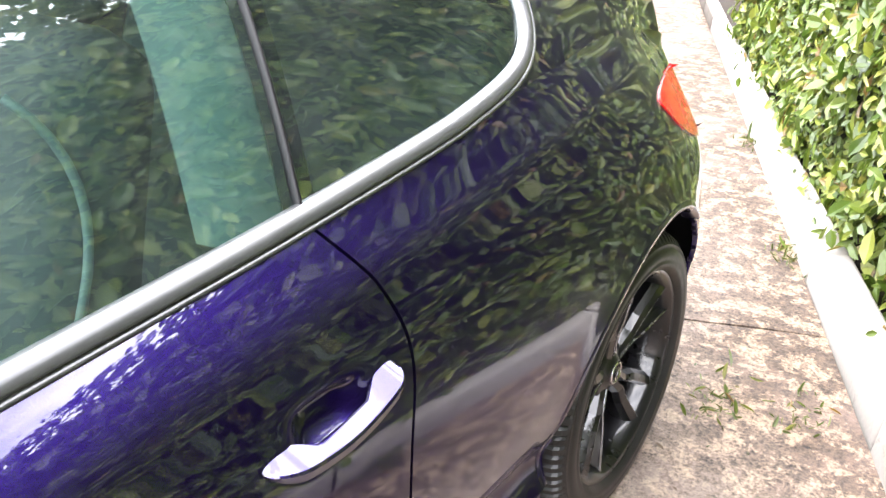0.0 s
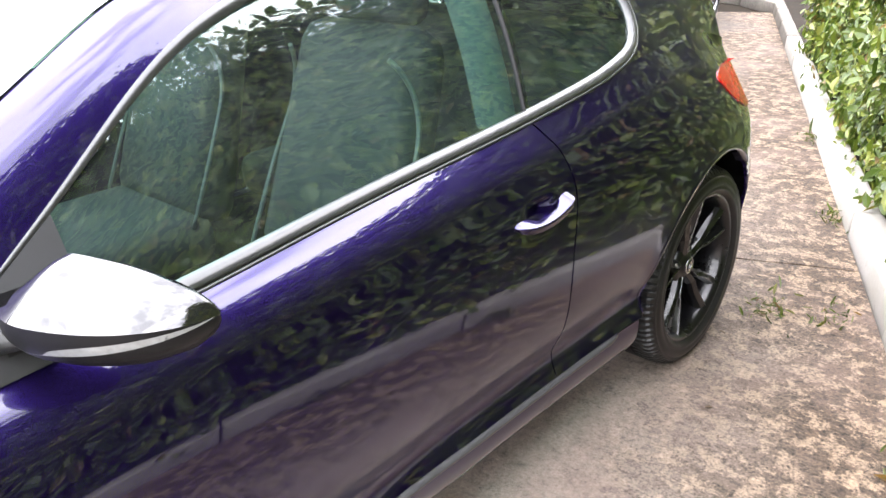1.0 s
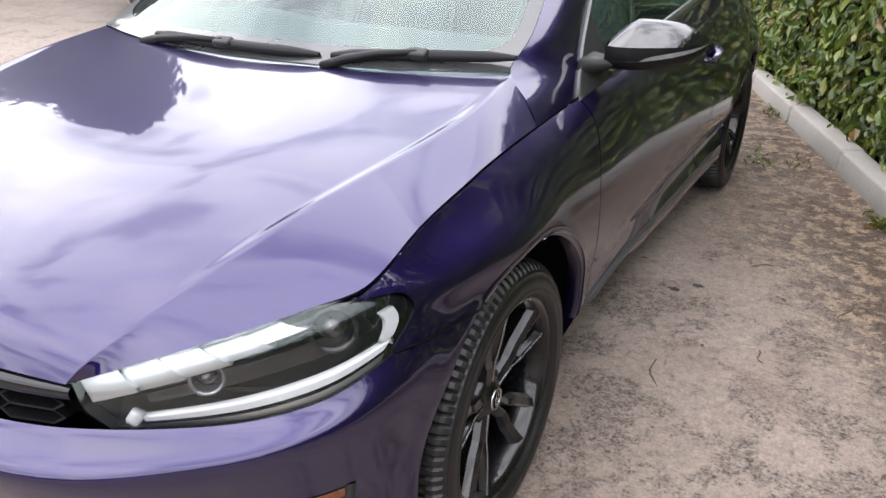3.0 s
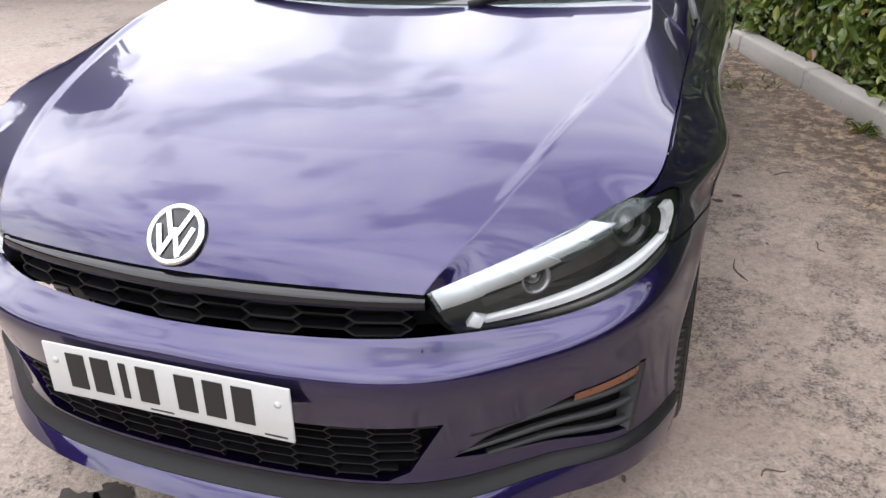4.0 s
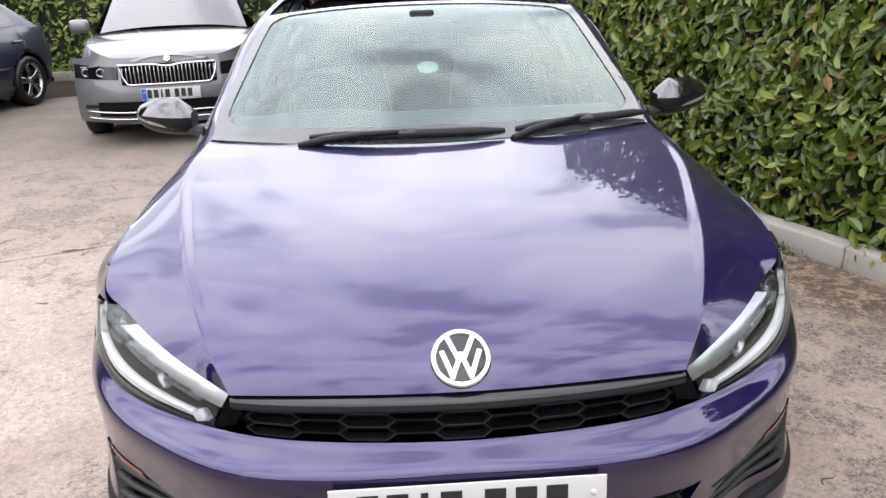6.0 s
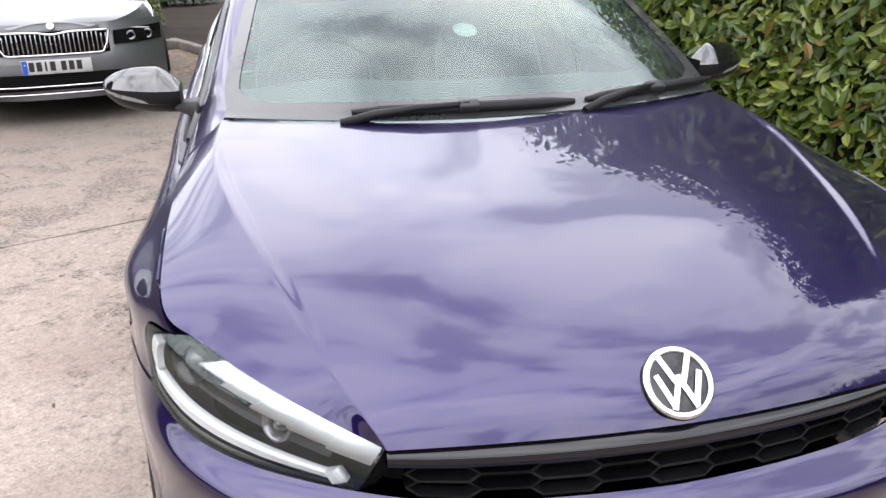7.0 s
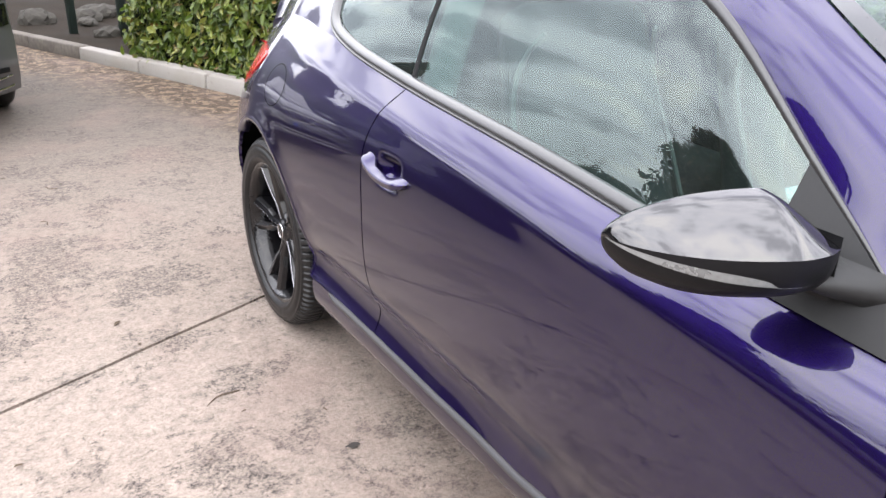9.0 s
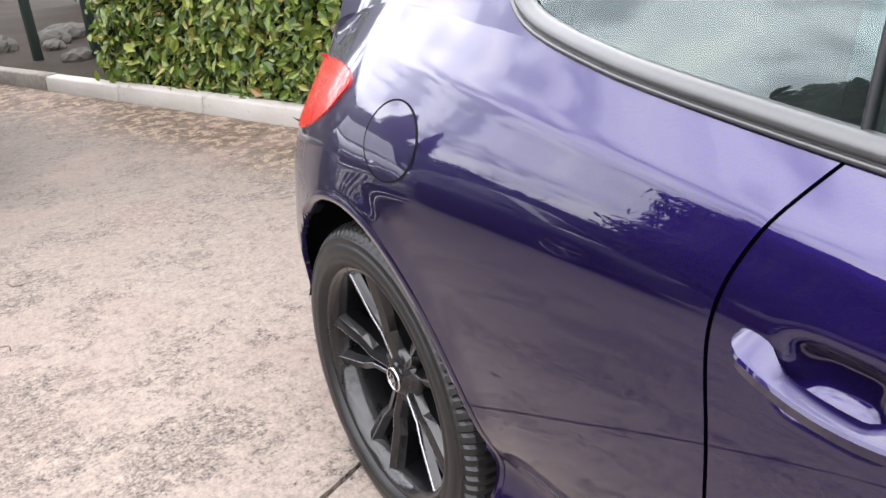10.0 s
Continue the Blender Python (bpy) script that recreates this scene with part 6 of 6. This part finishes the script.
for a0, a1 in ((-40, JOINT_A - 6.0), (JOINT_A - 6.0, JOINT_A), (JOINT_A, JOINT_A + 6.0), (JOINT_A + 6.0, 9.6)):
    slab(a0, a1, -7.0, 0)
    slab(a0, a1, -40, -7.008)

# kerb of painted stones, older ones further back
kerb = thing("kerb", Matrix.Identity(4), "white painted kerb stones along the hedge", "kerb")
kerb["kind"] = "structure"


def kerb_stone(length, old):
    bm = box(.13, length - .008, .15, (.065, 0, .035), 0)
    for v in bm.verts:
        if v.co.z > 0 and v.co.x < .05:
            v.co.x += .012
    rounded(bm, .014, 2)
    me = bpy.data.meshes.new("kerb_stone")
    bm.to_mesh(me)
    bm.free()
    me.materials.append(M["old_kerb"] if old else M["kerb"])
    return me


stone_new, stone_old = kerb_stone(.915, False), kerb_stone(.915, True)
for k in range(-9, 11):
    a = .46 + k * .915
    ob = new("kerb_stone", stone_new if a < 7.1 else stone_old)
    rr = random.Random(k)
    p = kerb_space(a, rr.uniform(-.004, .004), rr.uniform(-.004, .004))
    ob.matrix_basis = pose(p.x, p.y, p.z, rr.uniform(-.3, .3), rr.uniform(-.6, .6), TURN + rr.uniform(-.3, .3))
    ob.parent = kerb
far = [kerb_space(9.6, 0), Vector((-2.35, 10.9, 0)), Vector((-3.2, 11.2, 0)), Vector((-4.1, 11.25, 0))] + [Vector((-4.1 - .915 * k, 11.25, 0)) for k in range(1, 12)]
for p, q in zip(far, far[1:]):
    ob = new("kerb_stone", stone_old)
    d = q - p
    ob.matrix_basis = Matrix.Translation((p + q) / 2) @ pose(0, 0, 0, 0, 0, math.degrees(math.atan2(-d.x, d.y))) @ Matrix.Diagonal((1, d.length / .915, 1, 1))
    ob.parent = kerb

# beds of earth behind the kerb
bm = bmesh.new()
net = np.array([[tuple(kerb_space(a, d, .055 + .03 * bumpy(a, d * 3, 1) + .02 * d)) for d in np.linspace(.11, 3.2, 14)] for a in np.linspace(-9, 16, 90)])
tagged(part("bed", outward(sheet(net), lambda c: Vector((0, 0, 1))), M["soil"]), "dark bare soil bed behind the kerb under the hedge", "soil", kind="structure")

# the hedge beside the car
# low run is assumed: out of view, added with a height that suits reflections
p = kerb_space(-8.5, .14)
build_hedge("hedge", pose(p.x, p.y, 0, 0, 0, TURN), 7.0, 1.2, 1.5, 12000, .080, M["leaf"], 17, "assumed low clipped evergreen hedge with yellow-green leaves, added out of view")
p = kerb_space(-1.45, .14)
build_hedge("hedge", pose(p.x, p.y, 0, 0, 0, TURN), 8.15, 1.3, 2.76, 50000, .070, M["leaf"], 3, "tall clipped evergreen hedge with glossy yellow-green leaves")
# darker hedges at the back of the yard
build_hedge("hedge", pose(-2.2, 11.75, 0, 0, 0, 90), 14.0, 1.2, 2.2, 11000, .10, M["leaf"], 8, "clipped green hedge along the back of the yard")
q = kerb_space(6.9, 2.3)
build_hedge("hedge", pose(q.x, q.y, 0, 0, 0, TURN - 12), 5.5, 1.2, 2.3, 7000, .10, M["dark_leaf"], 21, "dark overgrown evergreen shrubs behind the fence posts")

# ---------------------------------------------------------------- trees and odds and ends round the yard
def build_tree(at, height, seed, label, spread=.75):
    """A bare tree: tapered trunk, limbs, fine twigs."""
    rng = random.Random(seed)
    t = thing("tree", pose(*at), label, "tree")
    trunk, crown = [], []

    def grow(p, d, length, radius, level):
        pts, q = [p.copy()], p.copy()
        steps = 5
        for _ in range(steps):
            d = (d + Vector((rng.gauss(0, .12), rng.gauss(0, .12), rng.gauss(.04, .08)))).normalized()
            q = q + d * (length / steps)
            pts.append(q.copy())
        rad = [radius * (1 - .55 * k / steps) for k in range(steps + 1)]
        (trunk if level < 2 else crown).append((pts, rad, 7 if level < 2 else 4 if level < 4 else 3))
        if level >= 5:
            return
        for k in range((3, 4, 4, 4, 3)[level]):
            a = pts[rng.randint(2, steps)]
            side_way = Vector((rng.gauss(0, 1), rng.gauss(0, 1), rng.uniform(-.1, .6))).normalized()
            grow(a, (d * (1 - spread * .6) + side_way * spread).normalized(), length * rng.uniform(.55, .78), radius * rng.uniform(.40, .55), level + 1)
    grow(Vector((0, 0, -.1)), Vector((0, 0, 1)), height * .36, height * .020, 0)
    for name, limbs in (("trunk", trunk), ("crown", crown)):
        vs, fs = [], []
        for pts, rad, n in limbs:
            base = len(vs)
            for k, (q, r) in enumerate(zip(pts, rad)):
                w = (pts[min(k + 1, len(pts) - 1)] - pts[max(k - 1, 0)]).normalized()
                a = w.orthogonal().normalized()
                b = w.cross(a)
                vs += [tuple(q + (a * math.cos(2 * math.pi * j / n) + b * math.sin(2 * math.pi * j / n)) * r) for j in range(n)]
            for k in range(len(pts) - 1):
                fs += [(base + k * n + j, base + k * n + (j + 1) % n, base + (k + 1) * n + (j + 1) % n, base + (k + 1) * n + j) for j in range(n)]
        ob = from_arrays(name, vs, fs, M["bark"], True)
        ob.parent = t
    return t


def build_evergreen(at, height, radius, seed, label, count=7000, size=.34, material=None):
    """A dense dark evergreen: trunk, limbs, ragged sprays."""
    rng = np.random.default_rng(seed)
    t = thing("evergreen_tree", pose(*at), label, "tree")
    part("trunk", tube([(0, 0, -.1), (.05, 0, height * .4), (0, .04, height * .93)], [.22, .15, .03], 10), M["bark"], t)
    z = rng.uniform(.04, 1, count) ** .85
    lobes = 1 + .18 * np.sin(z * 23 + seed) + .1 * rng.normal(0, 1, count)
    r = radius * np.where(z < .55, .82 + .3 * z, (1 - z) ** .6 * 1.35) * lobes * rng.uniform(.55, 1.0, count) ** .5
    a = rng.uniform(0, 2 * math.pi, count)
    r *= 1 + .15 * np.sin(a * 3 + z * 6)
    pos = np.stack([np.cos(a) * r, np.sin(a) * r, z * height], 1)
    fac = np.stack([np.cos(a), np.sin(a), np.full(count, .5)], 1)
    v, f = leaf_cloud(pos, fac, size, rng, droop=.6, slim=.38)
    ob = from_arrays("crown", v, f, material or M["dark_leaf"])
    ob.parent = t
    # solid near-black core; shade within the crown is put into its colour
    bm = lathe([(0, .6), (radius * .72, .8), (radius * .78, height * .4), (radius * .5, height * .72), (0, height * .93)], 14, "z")
    for q in bm.verts:
        k = 1 + .16 * bumpy(q.co.x * 1.3 + q.co.y, q.co.z, seed)
        q.co.x *= k
        q.co.y *= k
    part("crown_shade_core", bm, M["core"], t)
    return t


# on the driver's side of the yard: a dense evergreen and bare trees behind a low dark hedge
build_hedge("hedge", pose(-23.5, 26, 0, 0, 0, 180), 46.0, 1.5, 4.4, 14000, .22, M["dark_leaf"], 12, "long dark boundary hedge across the yard")
# the entrance hedge is unseen, added as something dark for the nose to reflect
build_hedge("hedge", pose(-24, -19.5, 0, 0, 0, -90), 46.0, 1.5, 2.4, 7000, .22, M["dark_leaf"], 14, "unseen long dark hedge added at the yard's entrance")
build_evergreen((-13.0, 8.4, 0), 8.6, 2.7, 6, "broad dense dark evergreen tree across the yard", 9000)
build_hedge("hedge", pose(-1.5, 19.2, 0, 0, 0, 90), 21.0, 1.5, 3.7, 9000, .22, M["dark_leaf"], 15, "tall dark boundary hedge behind the parked cars")
build_evergreen((-6.9, 17.0, 0), 4.9, 1.9, 8, "small brown-leaved tree in front of the dark hedge", 3200, .26, M["brown_leaf"])
build_evergreen((-9.6, 17.0, 0), 5.2, 1.0, 9, "slim brown-leaved tree in front of the dark hedge", 1600, .24, M["brown_leaf"])
for k, (x, y, h) in enumerate(((-12.6, 6.2, 7.4), (-13.5, 15.6, 5.4), (-5.2, 14.2, 4.6), (-15.0, 2.6, 7.0), (-27, -3.0, 6.0), (-15.0, 21.0, 4.6), (-4.0, -22.5, 7.0), (-10.0, -22.0, 7.5), (-28, -9, 6.5))):
    build_tree((x, y, 0), h, 31 + k, "bare deciduous tree with fine branching twigs")

# gap at the hedge's end: posts, stones, earth
for a, d in ((7.75, .75), (8.35, .55)):
    q = kerb_space(a, d)
    post = thing("fence_post", pose(q.x, q.y, .03, 0, 0, TURN), "dark green metal fence post in bare soil", "post", "fence posts")
    part("shaft", box(.07, .07, 1.9, (0, 0, .95), .008), M["fence"], post)
    part("post_cap", box(.085, .085, .02, (0, 0, 1.91), .006), M["fence"], post)
rs = random.Random(4)
for k in range(9):
    q = kerb_space(7.35 + rs.uniform(0, 2.2), .55 + rs.uniform(0, 1.0))
    bm = bmesh.new()
    bmesh.ops.create_icosphere(bm, subdivisions=3, radius=1)
    w = rs.uniform(.10, .22)
    for v in bm.verts:
        v.co *= 1 + .22 * bumpy(v.co.x * 2, v.co.y * 2 + v.co.z, k)
        v.co = Vector((v.co.x * w, v.co.y * w * rs.uniform(.72, .78), v.co.z * w * .55))
        v.co.z = max(v.co.z, -.04)
    ob = part("boulder", bm, M["stone"])
    ob.matrix_basis = pose(q.x, q.y, .10, 0, 0, rs.uniform(0, 180))
    tagged(ob, "rounded grey stone lying on the bare soil", "stone", "stones by the posts")


# weeds in the joints and at the kerb's foot
def weed(at, n, size, seed, wide=.06):
    rng = np.random.default_rng(seed)
    pos = np.stack([rng.normal(0, wide, n), rng.normal(0, wide * .6, n), rng.uniform(.003, size * .9, n)], 1)
    fac = np.tile([0, 0, .6], (n, 1)) + rng.normal(0, .6, (n, 3))
    v, f = leaf_cloud(pos, fac, size, rng, droop=-.9, slim=.22)
    ob = from_arrays("weed", v, f, M["grass"])
    ob.matrix_basis = pose(*at, 0, 0, TURN + 90)
    return tagged(ob, "small yellow-green weed growing from the concrete", "weed", "weeds", "stuff")


for k, (a, d, n, s, w) in enumerate(((1.93, -.36, 60, .035, .07), (1.93, -.15, 40, .03, .06), (1.05, -.04, 90, .05, .05), (.35, -.03, 60, .04, .05), (2.9, -.03, 50, .035, .06), (-.55, -.03, 50, .04, .05), (4.2, -.02, 40, .035, .05))):
    q = kerb_space(a, d)
    weed((q.x, q.y, 0), n, s, 50 + k, w)

# fallen twigs and leaf scraps on the concrete
rng = np.random.default_rng(21)
n = 260
pos = np.stack([rng.uniform(-4.5, 2.2, n), rng.uniform(-2.2, 6.5, n), np.full(n, .006)], 1)
pos = pos[[(Vector((*p[:2], 0)) - KERB).dot(ACROSS) < -.03 for p in pos]]
v, f = leaf_cloud(pos, np.tile([0, 0, 3.0], (len(pos), 1)), .022, rng, 0, .4, .1)
tagged(from_arrays("leaf_litter", v, f, M["twig"]), "small dry leaf scraps scattered on the concrete", "litter", kind="stuff")
for k in range(26):
    r = random.Random(90 + k)
    x, y = r.uniform(-3.2, 1.6), r.uniform(-1.5, 5.0)
    if (Vector((x, y, 0)) - KERB).dot(ACROSS) > -.1 or abs(x) < .95 and -.9 < y < 3.3:
        continue
    a, ln = r.uniform(0, 6.3), r.uniform(.05, .16)
    pts = [(ln * (t - .5), .012 * math.sin(t * 5 + k), .004) for t in np.linspace(0, 1, 6)]
    tw = part("twig", tube(pts, [.0018, .0022, .0022, .002, .0018, .001], 5), M["twig"])
    tw.matrix_basis = pose(x, y, 0, 0, 0, math.degrees(a))
    tagged(tw, "thin dry brown twig lying on the concrete", "twig", "fallen twigs")


# dark drips under the car's nose and beside its sills
def stain(x, y, r, seed):
    bm = bmesh.new()
    a = np.linspace(0, 2 * math.pi, 36, endpoint=False)
    vs = [bm.verts.new((x + r * math.cos(k) * (1 + .35 * bumpy(k * 2, seed, seed)), y + r * .7 * math.sin(k) * (1 + .35 * bumpy(k * 3, seed, seed + 2)), .004)) for k in a]
    bm.faces.new(vs)
    bmesh.ops.triangulate(bm, faces=bm.faces[:])
    tagged(part("oil_stain", outward(bm, lambda c: Vector((0, 0, 1))), M["stain"]), "dark oily stain soaked into the concrete", "stain", "stains", "structure")


for k, (x, y, r) in enumerate(((-.42, -.80, .07), (-.36, -.74, .05), (.62, -.80, .06), (.70, -.72, .04), (.93, 1.35, .022), (-.93, 1.78, .018), (1.0, 1.42, .02))):
    stain(x, y, r, k)
